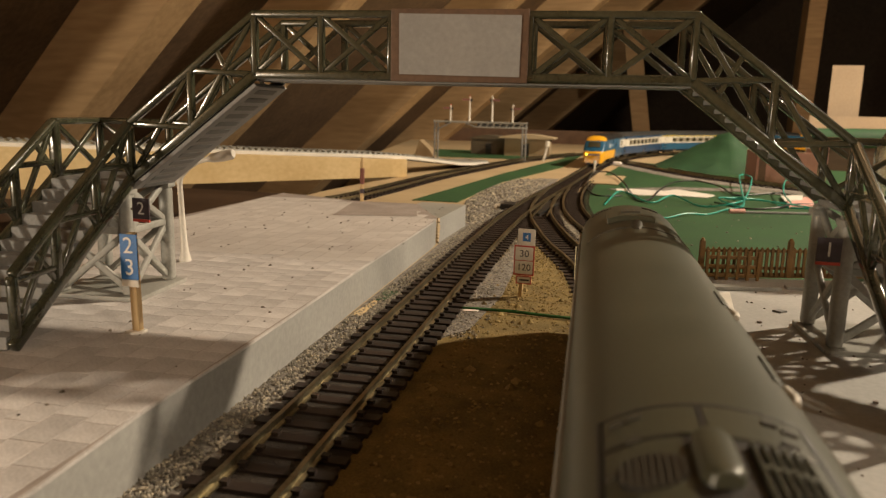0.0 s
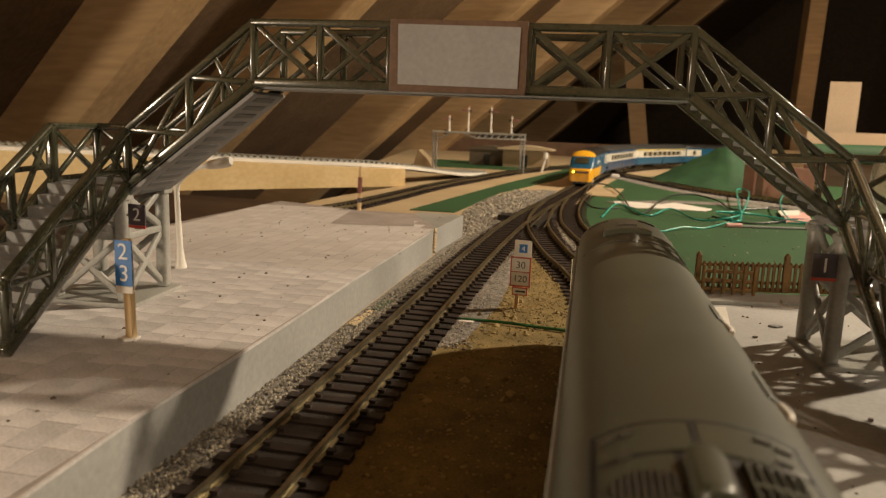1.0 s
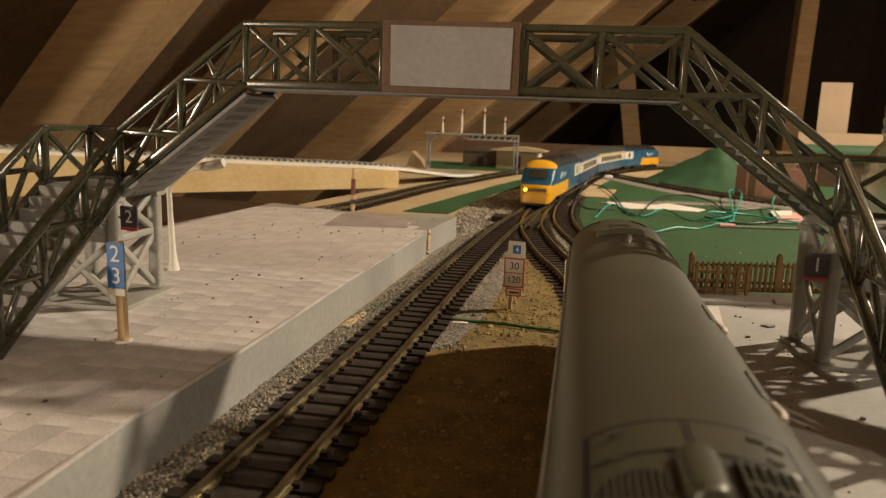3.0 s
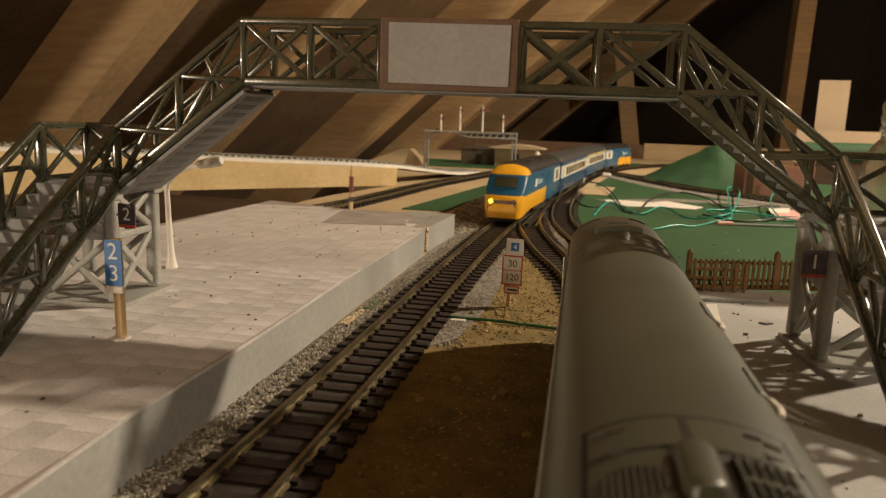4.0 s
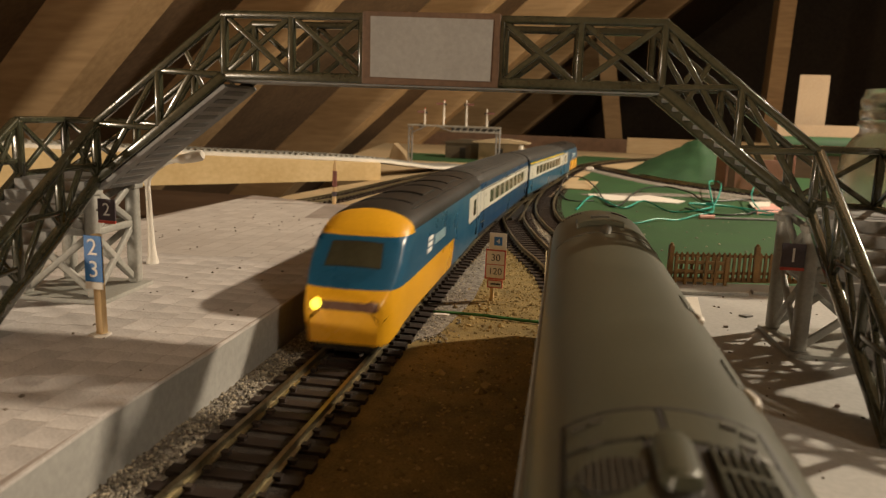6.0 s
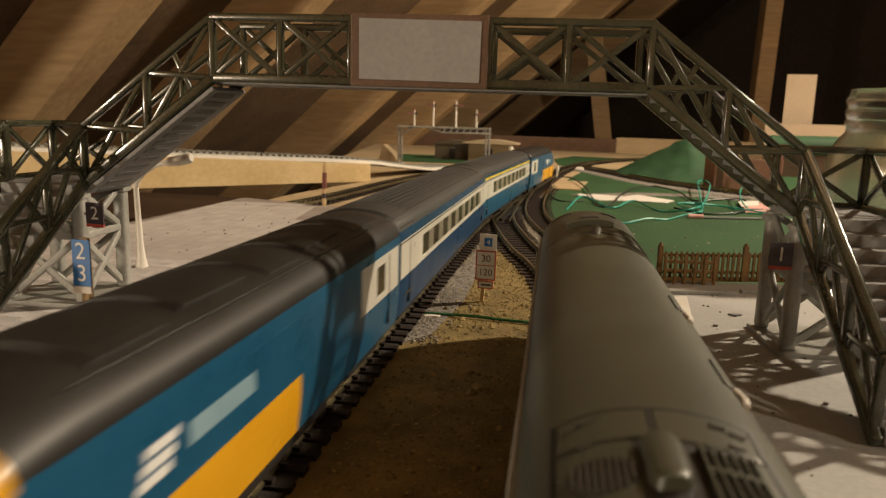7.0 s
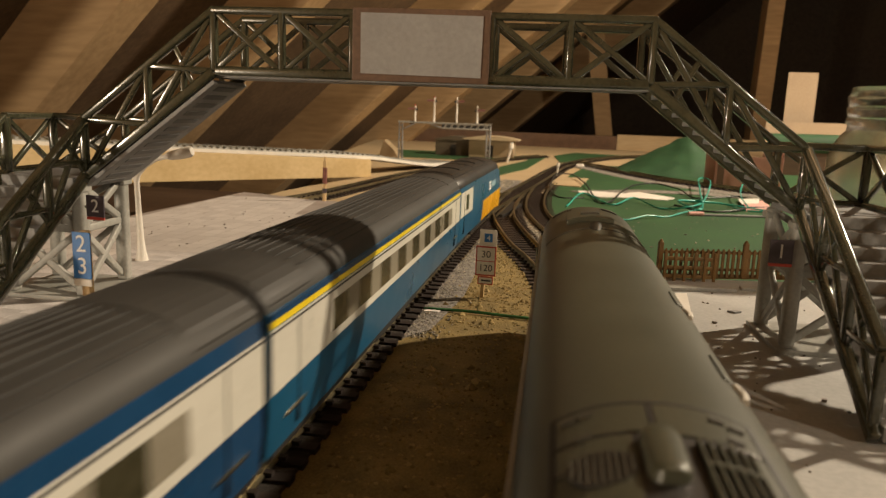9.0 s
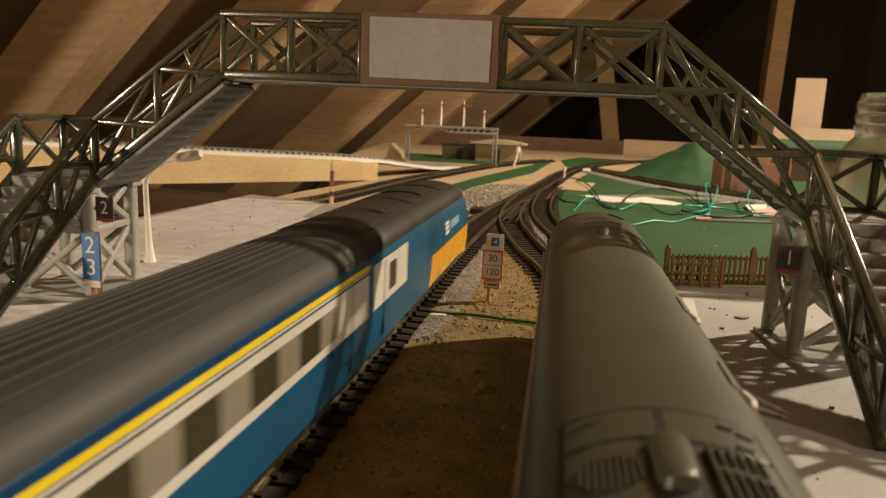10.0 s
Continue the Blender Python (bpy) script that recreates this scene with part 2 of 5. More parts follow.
M["tan_roof"] = material("pale_hut_roof", ((0.40, 0.31, 0.19), (0.50, 0.40, 0.26)), 0.7, 30, 600, 0.15)


def by_island(name, colours, rough):
    """One colour for each loose piece of a joined mesh, with grain."""
    m = material(name, (colours[0], colours[-1]), rough, 300, 1500, 0.3)
    nt = m.node_tree
    b = nt.nodes["Principled BSDF"]
    geo = nt.nodes.new("ShaderNodeNewGeometry")
    ramp = nt.nodes.new("ShaderNodeValToRGB")
    for k, c in enumerate(colours):
        el = ramp.color_ramp.elements[k] if k < 2 else ramp.color_ramp.elements.new(1.0)
        el.color = (*c, 1)
    for k in range(len(colours)):
        ramp.color_ramp.elements[k].position = k / (len(colours) - 1)
    for k, c in enumerate(colours):
        ramp.color_ramp.elements[k].color = (*c, 1)
    nt.links.new(geo.outputs["Random Per Island"], ramp.inputs[0])
    mix = nt.nodes.new("ShaderNodeMix")
    mix.data_type = "RGBA"
    mix.inputs[0].default_value = 0.7
    old = b.inputs["Base Color"].links[0].from_socket
    nt.links.new(old, mix.inputs[6])
    nt.links.new(ramp.outputs[0], mix.inputs[7])
    nt.links.new(mix.outputs[2], b.inputs["Base Color"])
    return m


M["stones"] = by_island("ballast_grains", [(0.05, 0.047, 0.042), (0.17, 0.155, 0.13), (0.33, 0.30, 0.245), (0.54, 0.47, 0.35)], 0.85)
M["sand_grain"] = by_island("sand_clumps", [(0.09, 0.058, 0.015), (0.26, 0.182, 0.055), (0.44, 0.325, 0.13)], 0.9)
M["grit"] = by_island("dark_crumbs", [(0.05, 0.04, 0.03), (0.14, 0.11, 0.08), (0.24, 0.20, 0.15)], 0.85)
M["paving_far"] = by_island("platform_paper_far", [(0.46, 0.42, 0.395), (0.52, 0.48, 0.45), (0.58, 0.54, 0.51)], 0.75)


# ---- attic: the roof runs a little askew to the layout ----
PITCH = math.tan(radians(40))
SKEW = radians(12)


def uv(u, v, z):
    """Attic place across and along the ridge, in the layout's millimetres."""
    return (u * math.cos(SKEW) + v * math.sin(SKEW), -u * math.sin(SKEW) + v * math.cos(SKEW), z)


def build_attic():
    ridge, eave, v0, v1 = 1500.0, -1500.0, -2400.0, 4300.0

    def roof(u):
        return (ridge + 890 - abs(u - ridge)) * PITCH + 62

    def slab(us, vs, zs, t):
        p = [uv(u, v, z) for u, v, z in zip(us, vs, zs)]
        return Shape().add(p + [(x, y, z + t) for x, y, z in p],
                           [(3, 2, 1, 0), (4, 5, 6, 7), (0, 1, 5, 4), (1, 2, 6, 5), (2, 3, 7, 6), (3, 0, 4, 7)])

    e2 = 2 * ridge - eave
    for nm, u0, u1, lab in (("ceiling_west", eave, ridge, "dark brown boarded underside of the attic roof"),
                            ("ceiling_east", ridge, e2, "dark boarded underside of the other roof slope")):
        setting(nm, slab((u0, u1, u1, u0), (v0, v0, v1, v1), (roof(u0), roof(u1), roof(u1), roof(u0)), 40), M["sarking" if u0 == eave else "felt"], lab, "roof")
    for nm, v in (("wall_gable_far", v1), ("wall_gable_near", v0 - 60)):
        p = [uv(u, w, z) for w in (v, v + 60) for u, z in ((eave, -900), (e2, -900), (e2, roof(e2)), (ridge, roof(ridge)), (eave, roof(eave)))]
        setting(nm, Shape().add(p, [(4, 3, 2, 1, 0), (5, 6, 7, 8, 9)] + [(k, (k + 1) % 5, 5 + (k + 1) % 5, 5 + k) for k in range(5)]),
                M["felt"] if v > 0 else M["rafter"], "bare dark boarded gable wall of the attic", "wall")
    setting("floor", slab((eave - 200, e2 + 200, e2 + 200, eave - 200), (v0, v0, v1, v1), (-950,) * 4, 50), M["floor"], "dusty dark attic floor boards", "floor")
    setting("wall_eaves_west", slab((eave, eave + 40, eave + 40, eave), (v0, v0, v1, v1), (-900,) * 4, 520), M["felt"], "dark boarding under the eaves", "wall")
    setting("wall_eaves_east", slab((e2 - 40, e2, e2, e2 - 40), (v0, v0, v1, v1), (-900,) * 4, 520), M["felt"], "dark boarding under the far eaves", "wall")


def rafter(v, sag=0.0):
    th = thing("rafter", uv(-890, v, 0), -math.degrees(SKEW), "rough sawn pine rafter with knots", "rafter", "attic rafters")
    s = Shape()
    n = 14
    a = math.atan(PITCH)
    rings = []
    for k in range(n + 1):
        r = -760 + (2360 + 760) * k / n
        w, d = 24 + random.uniform(-0.8, 0.8), 50 + random.uniform(-1.5, 1.5)
        c = Vector((r, sag * math.sin(k), r * PITCH))
        up = Vector((-math.sin(a), 0, math.cos(a)))
        rings.append([c + Vector((0, i * w, 0)) + up * (j * d) for i, j in ((-1, -1), (1, -1), (1, 1), (-1, 1))])
    part("timber", s.loft(rings), M["rafter"], th, bevel=2.0)
    knots = Shape()
    for k in range(9):
        r = random.uniform(-300, 1500)
        c = Vector((r, -24.6, r * PITCH)) + Vector((-math.sin(a), 0, math.cos(a))) * random.uniform(-30, 30)
        q = random.uniform(4, 7)
        knots.add([c + Vector((math.cos(t) * q * 1.5, 0, math.sin(t) * q)) + Vector((0, -0.4, 0)) * 0 for t in [2 * math.pi * i / 10 for i in range(10)]],
                  [tuple(range(10))])
    ob = part("knot", knots, M["brown"], th)
    ob["kind"] = "stuff"
    return th


build_attic()
for v in (-1700, -1250, -800, -330, 130, 631, 937, 1440, 1880, 2245, 2790):
    rafter(v, random.uniform(-1.5, 1.5))


def timber(name, a, b, w, h, label):
    th = thing(name, a, 0, label, "timber")
    part("timber", Shape().beam((0, 0, 0), Vector(b) - Vector(a), w, h, (0, 1, 0)), M["rafter"], th, bevel=2)


timber("roof_strut", (601, 2400, -100), (641, 2400, 1500), 48, 90, "sloping sawn timber strut of the roof")
timber("roof_post", (196, 2500, -300), (36, 2500, 700), 55, 55, "grey upright roof post in shadow")

# ---- layout ground ----
GROUND = -5.0
PZ = 12.2


def build_ground():
    setting("ground", Shape().prism([(-225, -250), (420, -250), (1200, 500), (1200, 2060), (-520, 2060), (-330, 1000), (-190, 850), (-197, 805), (-213, 691), (-217, 636)], -24, GROUND),
            M["board"], "bare plywood baseboard of the model railway", "baseboard")
    setting("ground_near", Shape().prism([(-70, -1080), (80, -1080), (80, -250.5), (-70, -250.5)], -24, GROUND), M["board"], "plywood board that carries the main line on", "baseboard")
    # Dark sheet added where the void below the raised board lies in shade.
    setting("ground_lower", Shape().prism([(-1200, -250), (-225, -250), (-217, 636), (-190, 850), (-330, 1000), (-1200, 1000)], -75, -55),
            M["brown"], "dark brown sheet added for the shaded void beside the layout", "baseboard")
    setting("ground_side", Shape().box(-1200, 1200, -320, -250, -80, -24), M["brown"], "dark front rail of the layout frame", "baseboard")
    setting("ground_sand", Shape().prism([(17, -200), (72, -200), (73, 215), (66, 320), (48, 400), (20, 452), (14, 440)], GROUND, GROUND + 0.6),
            M["sand"], "yellow sand scattered between the two tracks", "sand")
    setting("ground_green", Shape().prism([(104, 285), (330, 285), (560, 700), (640, 1050), (460, 1300), (200, 1310), (110, 1270), (82, 1180), (66, 1040), (58, 900), (48, 760), (52, 600), (70, 470), (98, 380)], GROUND, GROUND + 1.0),
            M["grass"], "green cloth laid as grass on the baseboard", "grass")
    setting("ground_green_far", Shape().prism([(-109, 602), (-65, 604), (-57, 826), (-6, 1123), (6, 1500), (-30, 1500), (-22, 1351), (-75, 956)], GROUND, GROUND + 0.8),
            M["grass"], "narrow strip of green cloth beside the far track", "grass")
    setting("ground_green_back", Shape().prism([(-300, 1260), (-90, 1280), (-60, 1520), (-330, 1520)], GROUND, GROUND + 0.9), M["grass"], "green patch under the far huts", "grass")
    setting("ground_green_end", Shape().prism([(40, 1330), (90, 1450), (150, 1560), (260, 1690), (60, 1740), (20, 1560)], GROUND, GROUND + 0.8), M["grass"], "green patch beyond the far bend", "grass")
    setting("ground_ballast", Shape().prism([(-32, 470), (-9, 470), (2, 640), (6, 900), (-18, 900), (-61, 764), (-49, 568)], GROUND, GROUND + 0.7), M["ballast"], "grey stone ballast beside the points", "ballast")
    setting("ground_ballast_wedge", Shape().prism([(60, 372), (74, 372), (66, 430), (45, 530), (36, 585), (30, 560), (44, 460)], GROUND, GROUND + 0.9), M["ballast"], "pale ballast between the diverging tracks", "ballast")
    setting("ground_ballast_strip", Shape().prism([(-20, -200), (-6, -200), (-10, 300), (-12, 470), (-32, 470), (-28, 380), (-22, 150)], GROUND, GROUND + 0.7), M["ballast"], "grey ballast along the platform foot", "ballast")
    setting("ground_ballast_side", Shape().prism([(21, 186), (29, 200), (33, 260), (30, 330), (22, 440), (17, 300)], GROUND + 0.6, GROUND + 1.1), M["ballast"], "grey ballast along the sandy bank", "ballast")
    setting("ground_grey_path", Shape().prism([(70, 790), (150, 850), (235, 870), (300, 800), (215, 830), (150, 815), (92, 770)], GROUND + 1.0, GROUND + 1.5), M["ballast"], "grey gravel along the loop track", "ballast")


build_ground()


# ---- platforms ----
def build_platforms():
    th = thing("platform_island", (0, 0, 0), 0, "raised platform with printed stone paving and grey painted side", "platform", kind="structure")
    edge = [(-14, -150), (-17, 27), (-20, 61), (-20.5, 107), (-22, 147), (-25, 215), (-29, 366)]
    out = edge + [(-30.5, 384), (-62, 450), (-112, 449), (-145, 461), (-181, 472), (-184, 325), (-224, 240), (-300, 60), (-300, -150)]
    part("body", Shape().prism(out, GROUND, PZ - 0.3), M["wall"], th)
    part("bedding", Shape().prism([(x * 0.999, y) for x, y in out], PZ - 0.3, PZ - 0.05), M["joint"], th)
    part("edge_lip", Shape().prism([(x + 0.7, y) for x, y in edge] + [(x - 5, y) for x, y in reversed(edge)], PZ - 0.9, PZ - 0.12), M["paving"], th, "worn pale paper edge")
    end = [(-29.3, 386), (-27.5, 462), (-62, 464), (-63, 452), (-32, 388)]
    part("end_block", Shape().prism(end, GROUND, PZ - 0.6), M["wall"], th)
    part("end_cap", Shape().prism(end, PZ - 0.6, PZ - 0.35), M["tower"], th)
    part("loose_paper", Shape().add([(-44, 385, PZ + 0.2), (-60, 440, PZ + 0.6), (-108, 440, PZ + 0.6), (-97, 370, PZ + 0.2), (-74, 408, PZ + 1.3)], [(0, 1, 4), (1, 2, 4), (2, 3, 4), (3, 0, 4)]), M["joint"], th, "curled loose piece of paving paper")
    s = Shape()
    for k in range(7):
        z = GROUND + 2 + k * 2
        s.rod([(-30.2 + random.uniform(-0.5, 0.8), 382 + 0.4 * k, z), (-29.8 + random.uniform(-0.6, 0.6), 384.5 + 0.3 * k, z + 2.4)], 1.5, 6)
    part("crack_filler", s, M["board"], th, "yellow crumbling filler in the joint")
    th2 = thing("platform_side", (0, 0, 0), 0, "low grey card platform beside the standing locomotive", "platform", kind="structure")
    part("body", Shape().prism([(121, -150), (119, 262), (420, 320), (420, -150)], GROUND, 11.0), M["grey"], th2)
    part("kerb", Shape().beam((121, 238, 11.8), (151, 246, 11.8), 5, 1.6), M["tower"], th2, "pale loose kerb strip", bevel=0.3)
    part("kerb", Shape().beam((154, 250, 11.7), (185, 251, 11.7), 5, 1.4), M["tower"], th2, "pale loose kerb strip", bevel=0.3)
    part("paint_patch", Shape().prism([(123.5, 192), (127, 194), (130, 234), (124.5, 232)], 11.0, 11.2), M["paper"], th2, "worn white patch")
    part("plank_edge", Shape().beam((200, 190, 11.5), (420, 215, 11.5), 3, 1.0), M["pine"], th2)
    for k, (x, y, a) in enumerate(((144, 208, 10), (150, 120, 40), (157, 112, -30), (165, 118, 15), (134, 190, 70))):
        w = 2.6 if k == 0 else 0.9
        part("scrap", Shape().prism([(x + w * math.cos(radians(a + t)), y + w * 0.7 * math.sin(radians(a + t))) for t in (0, 80, 170, 260)], 11.0, 11.7), M["step"] if k == 0 else M["joint"], th2)
    return th


island = build_platforms()


# ---- tracks ----
def smooth_path(points, step=2.0):
    """A dense line through points (Catmull-Rom), as a list of Vectors."""
    pts = [Vector((*p, 0)) if len(p) == 2 else Vector(p) for p in points]
    pts = [2 * pts[0] - pts[1]] + pts + [2 * pts[-1] - pts[-2]]
    out = []
    for i in range(1, len(pts) - 2):
        a, b, c, d = pts[i - 1:i + 3]
        n = max(2, int((c - b).length / step))
        for k in range(n):
            t = k / n
            out.append(0.5 * (2 * b + (c - a) * t + (2 * a - 5 * b + 4 * c - d) * t * t + (3 * b - a - 3 * c + d) * t ** 3))
    out.append(pts[-2])
    return out


def even(points, step):
    out, left = [], 0.0
    for a, b in zip(points, points[1:]):
        d = (b - a).length
        while left <= d:
            out.append((a + (b - a) * (left / d), (b - a).normalized()))
            left += step
        left -= d
    return out


def rail_shape(line, off):
    prof = [(-1.3, -3.0), (1.3, -3.0), (1.3, -2.5), (0.35, -2.2), (0.35, -1.0), (0.65, -0.7), (0.65, 0.0),
            (-0.65, 0.0), (-0.65, -0.7), (-0.35, -1.0), (-0.35, -2.2), (-1.3, -2.5)]
    rings = []
    for p, d in line:
        n = Vector((d.y, -d.x, 0))
        rings.append([p + n * (off + a) + Vector((0, 0, b)) for a, b in prof])
    return Shape().loft(rings)


def sleeper_mesh():
    s = Shape().box(-16.3, 16.3, -2.0, 2.0, GROUND + 0.2, -3.0)
    for x in (-10.6, -6.7, 6.7, 10.6):
        s.box(x - 1.0, x + 1.0, -1.0, 1.0, -3.0, -1.9)
    return mesh_of("sleeper", s, M["sleeper"], bevel=0.0)


SLEEPER = sleeper_mesh()


def track(points, label, dz=0.0):
    th = thing("railway_track", (0, 0, dz), 0, label, "railway track", "model railway tracks")
    line = smooth_path(points)
    for off in (-8.65, 8.65):
        part("rail", rail_shape(even(line, 7.0), off), M["rail"], th, smooth=40)
    for p, d in even(line, 8.85):
        q = p + Vector((random.uniform(-0.25, 0.25), random.uniform(-0.2, 0.2), random.uniform(-0.1, 0.1)))
        same_part("sleeper", SLEEPER, th, q, math.degrees(math.atan2(-d.x, d.y)) + random.uniform(-0.8, 0.8))
    part("underlay", Shape().loft([[p + Vector((d.y, -d.x, 0)) * o + Vector((0, 0, z)) for o, z in ((-15.6, -4.9), (15.6, -4.9), (14.8, -3.75), (-14.8, -3.75))] for p, d in even(line, 12)]), M["underlay"], th, "dark gritty bed between the sleepers")
    part("side_web", Shape().loft([[p + Vector((d.y, -d.x, 0)) * o + Vector((0, 0, z)) for o, z in ((8.2, -4.6), (9.1, -4.6), (9.1, -4.0), (8.2, -4.0))] for p, d in even(line, 12)]), M["sleeper"], th)
    return line


MAIN = [(9, -1000), (8.8, -500), (8.1, 0), (7.2, 80), (5.8, 150), (4.0, 230), (2.4, 300), (1.2, 384), (0.9, 460), (2.0, 530), (7, 630), (15, 731), (24, 850), (32, 965), (39, 1080), (50, 1200), (70, 1320), (100, 1440), (145, 1560), (215, 1680), (310, 1780), (430, 1850), (600, 1890), (850, 1900), (1100, 1880)]
main_line = track(MAIN, "long main line of brown sleepers and nickel rails")
track([(104, -170), (96.4, 0), (89, 160), (85, 240), (77, 300), (65, 350), (51, 395), (38, 448), (25, 512), (18, 570), (15, 640), (16.5, 725)], "siding track that curves to join the main line", -0.35)
track([(118, 318), (98, 372), (76, 440), (58, 510), (46, 580), (39, 670), (38, 770), (42, 880)], "second curved track along the edge of the grass", -0.7)
track([(-196, 470), (-168, 575), (-158, 680), (-147, 838), (-125, 1000), (-100, 1160), (-60, 1330), (0, 1500)], "far track on bare board behind the platform")
track([(470, 790), (380, 835), (302, 880), (252, 935), (192, 1020), (150, 1115), (116, 1205), (88, 1262), (66, 1300)], "loop track round the foot of the green hill", 1.2)


def build_points():
    th = thing("track_points", (24, 575, 0), 0, "black plastic points where the tracks meet", "railway points")
    part("frog", Shape().prism([(-9, -40), (-3, -44), (6, 40), (-6, 60)], -4.8, -1.2), M["black"], th, bevel=0.3)
    part("lever_box", Shape().box(-42, -30, -8, 14, -4.9, 0.6), M["black"], th, bevel=0.5)
    for x, a in ((-6.5, 1.5), (4.5, -3.0)):
        part("blade", Shape().beam((x, -60, -0.7), (x + a, 70, -0.7), 1.0, 1.3), M["rail"], th)


build_points()
loop_line = even(smooth_path([(470, 770), (380, 815), (302, 860), (252, 915), (192, 1000), (150, 1095), (116, 1190), (92, 1245)]), 12)
setting("ground_loop_bed", Shape().loft([[p + Vector((d.y, -d.x, 0)) * o + Vector((0, 0, z)) for o, z in ((-34, GROUND + 0.9), (22, GROUND + 0.9), (20, GROUND + 1.6), (-32, GROUND + 1.6))] for p, d in loop_line]),
        M["ballast"], "grey ballast bed under the loop track", "ballast")


# ---- footbridge ----
def bar(name, a, b, w, h, mat, th, up=(0, 0, 1)):
    return part(name, Shape().beam(a, b, w, h, up), mat, th, smooth=60, bevel=min(w, h) * 0.3)


def build_footbridge():
    th = thing("footbridge", (0, 153.4, 0), 4.12, "olive-grey plastic lattice footbridge spanning both tracks", "footbridge")
    W = 26.0
    O = M["olive"]

    zd, zl, h = 91.6, 55.4, 19.0
    XL, XR, LL, LR = -35.6, 102.8, -82.0, 150.4
    xs = [XL, -13, 10.0, 54.0, 78.0, XR]
    for side in (0.0, W):
        P = lambda x, z: (x, side, z)
        bar("lower_chord", P(XL, zd), P(XR, zd), 3.0, 3.2, O, th)
        bar("handrail", P(XL - 1, zd + h), P(XR + 1, zd + h), 3.0, 2.4, O, th)
        for x in xs:
            bar("post", P(x, zd), P(x, zd + h), 2.2, 3.0, O, th)
        for a, b in zip(xs, xs[1:]):
            if a == 9.5:
                continue
            bar("brace", P(a, zd), P(b, zd + h), 1.4, 1.9, O, th)
            bar("brace", P(a, zd + h), P(b, zd), 1.6, 1.9, O, th)
        for x0, x1 in ((XL, LL), (XR, LR)):
            xm, zm = (x0 + x1) / 2, (zd + zl) / 2
            bar("stringer", P(x0, zd), P(x1, zl), 3.0, 3.4, O, th)
            bar("handrail", P(x0, zd + h), P(x1, zl + h), 3.0, 2.4, O, th)
            for x, z in ((xm, zm), (x1, zl)):
                bar("post", P(x, z), P(x, z + h), 2.2, 3.0, O, th)
            bar("brace", P(xm, zm + h), P(x0, zd), 1.8, 1.9, O, th)
            bar("brace", P(x1, zl + h), P(xm, zm), 1.8, 1.9, O, th)
            bar("brace", P(x0, zd + h), P(xm, zm), 1.4, 1.9, O, th)
            bar("brace", P(xm, zm + h), P(x1, zl), 1.4, 1.9, O, th)
            bar("brace", P(x0 * 0.7 + xm * 0.3, zd * 0.7 + zm * 0.3), P(xm * 0.6 + x0 * 0.4, zm * 0.6 + zd * 0.4 + h), 1.2, 1.6, O, th)
    part("deck", Shape().add([(x, s, z) for z in (zd - 2.0, zd - 0.2) for x, s in ((XL, 1.6), (XR, 1.6), (XR, W - 1.6), (XL, W - 1.6))],
                             [(3, 2, 1, 0), (4, 5, 6, 7), (0, 1, 5, 4), (1, 2, 6, 5), (2, 3, 7, 6), (3, 0, 4, 7)]), M["step"], th)
    n = 13
    for x0, x1 in ((XL, LL), (XR, LR)):
        for i in range(n):
            t = (i + 0.5) / n
            x, z = x0 + (x1 - x0) * t, zd + (zl - zd) * t
            q, lift = (2.3, 0.0) if x0 == XL else (1.2, 0.9)
            part("tread", Shape().box(x - q, x + q, 1.6, W - 1.6, z - 0.5 + lift, z + 0.9 + lift), M["step"], th)
        if x0 == XR:
            continue
        part("stair_soffit", Shape().beam((x0, W / 2, zd - 3.4), (x1, W / 2, zl - 3.4), W + 1.4, 1.4), M["step"], th, bevel=0.3)
        for i in range(n):
            t = (i + 0.5) / n
            x, z = x0 + (x1 - x0) * t, zd + (zl - zd) * t - 4.2
            # Thin darker bars put the shade of shallow recesses into the colour.
            part("soffit_rib", Shape().beam((x, 4.0, z), (x, W - 6.0, z), 2.2, 0.5, (-0.62, 0, 0.78)), M["recess_shade"], th)
    for x1, sg, base in ((LL, -1, PZ), (LR, 1, 11.0)):
        xo = x1 + sg * 29
        y0 = 0.0
        lo, hi = min(x1, xo), max(x1, xo)
        part("landing", Shape().box(lo, hi, y0 - 1, y0 + W, zl - 1.8, zl - 0.2), M["step"], th)
        for a, b in (((x1, y0 + W), (xo, y0 + W)), ((xo, y0), (xo, y0 + W))):
            bar("handrail", (*a, zl + h), (*b, zl + h), 3, 2.4, O, th)
            bar("lower_chord", (*a, zl), (*b, zl), 3, 3, O, th)
            bar("brace", (*a, zl), (*b, zl + h), 1.4, 1.9, O, th)
            bar("brace", (*a, zl + h), (*b, zl), 1.6, 1.9, O, th)
            bar("post", (*b, zl), (*b, zl + h), 2.6, 2.6, O, th)
        bar("post", (xo, y0, zl), (xo, y0, zl + h), 3.4, 3.0, O, th)
        part("base_plate", Shape().box(lo - 3, hi + 3, y0 - 5, y0 + W + 3, base - 0.1, base + 1.5), M["tower"], th, bevel=0.4)
        xi = x1 - 2.2 if sg < 0 else x1 + 0.8
        cs = [(xi, y0 - 1), (xo, y0 - 1), (xo, y0 + W - 1), (xi, y0 + W - 1)]
        for c in cs:
            bar("leg", (*c, base + 1.4), (*c, zl - 1.8), 4.4, 4.4, M["tower"], th, (0, 1, 0))
            part("cap", Shape().box(c[0] - 2.9, c[0] + 2.9, c[1] - 2.9, c[1] + 2.9, zl - 5.4, zl - 3.2), M["tower"], th, bevel=0.5)
        mid = (base + zl) / 2 + 3
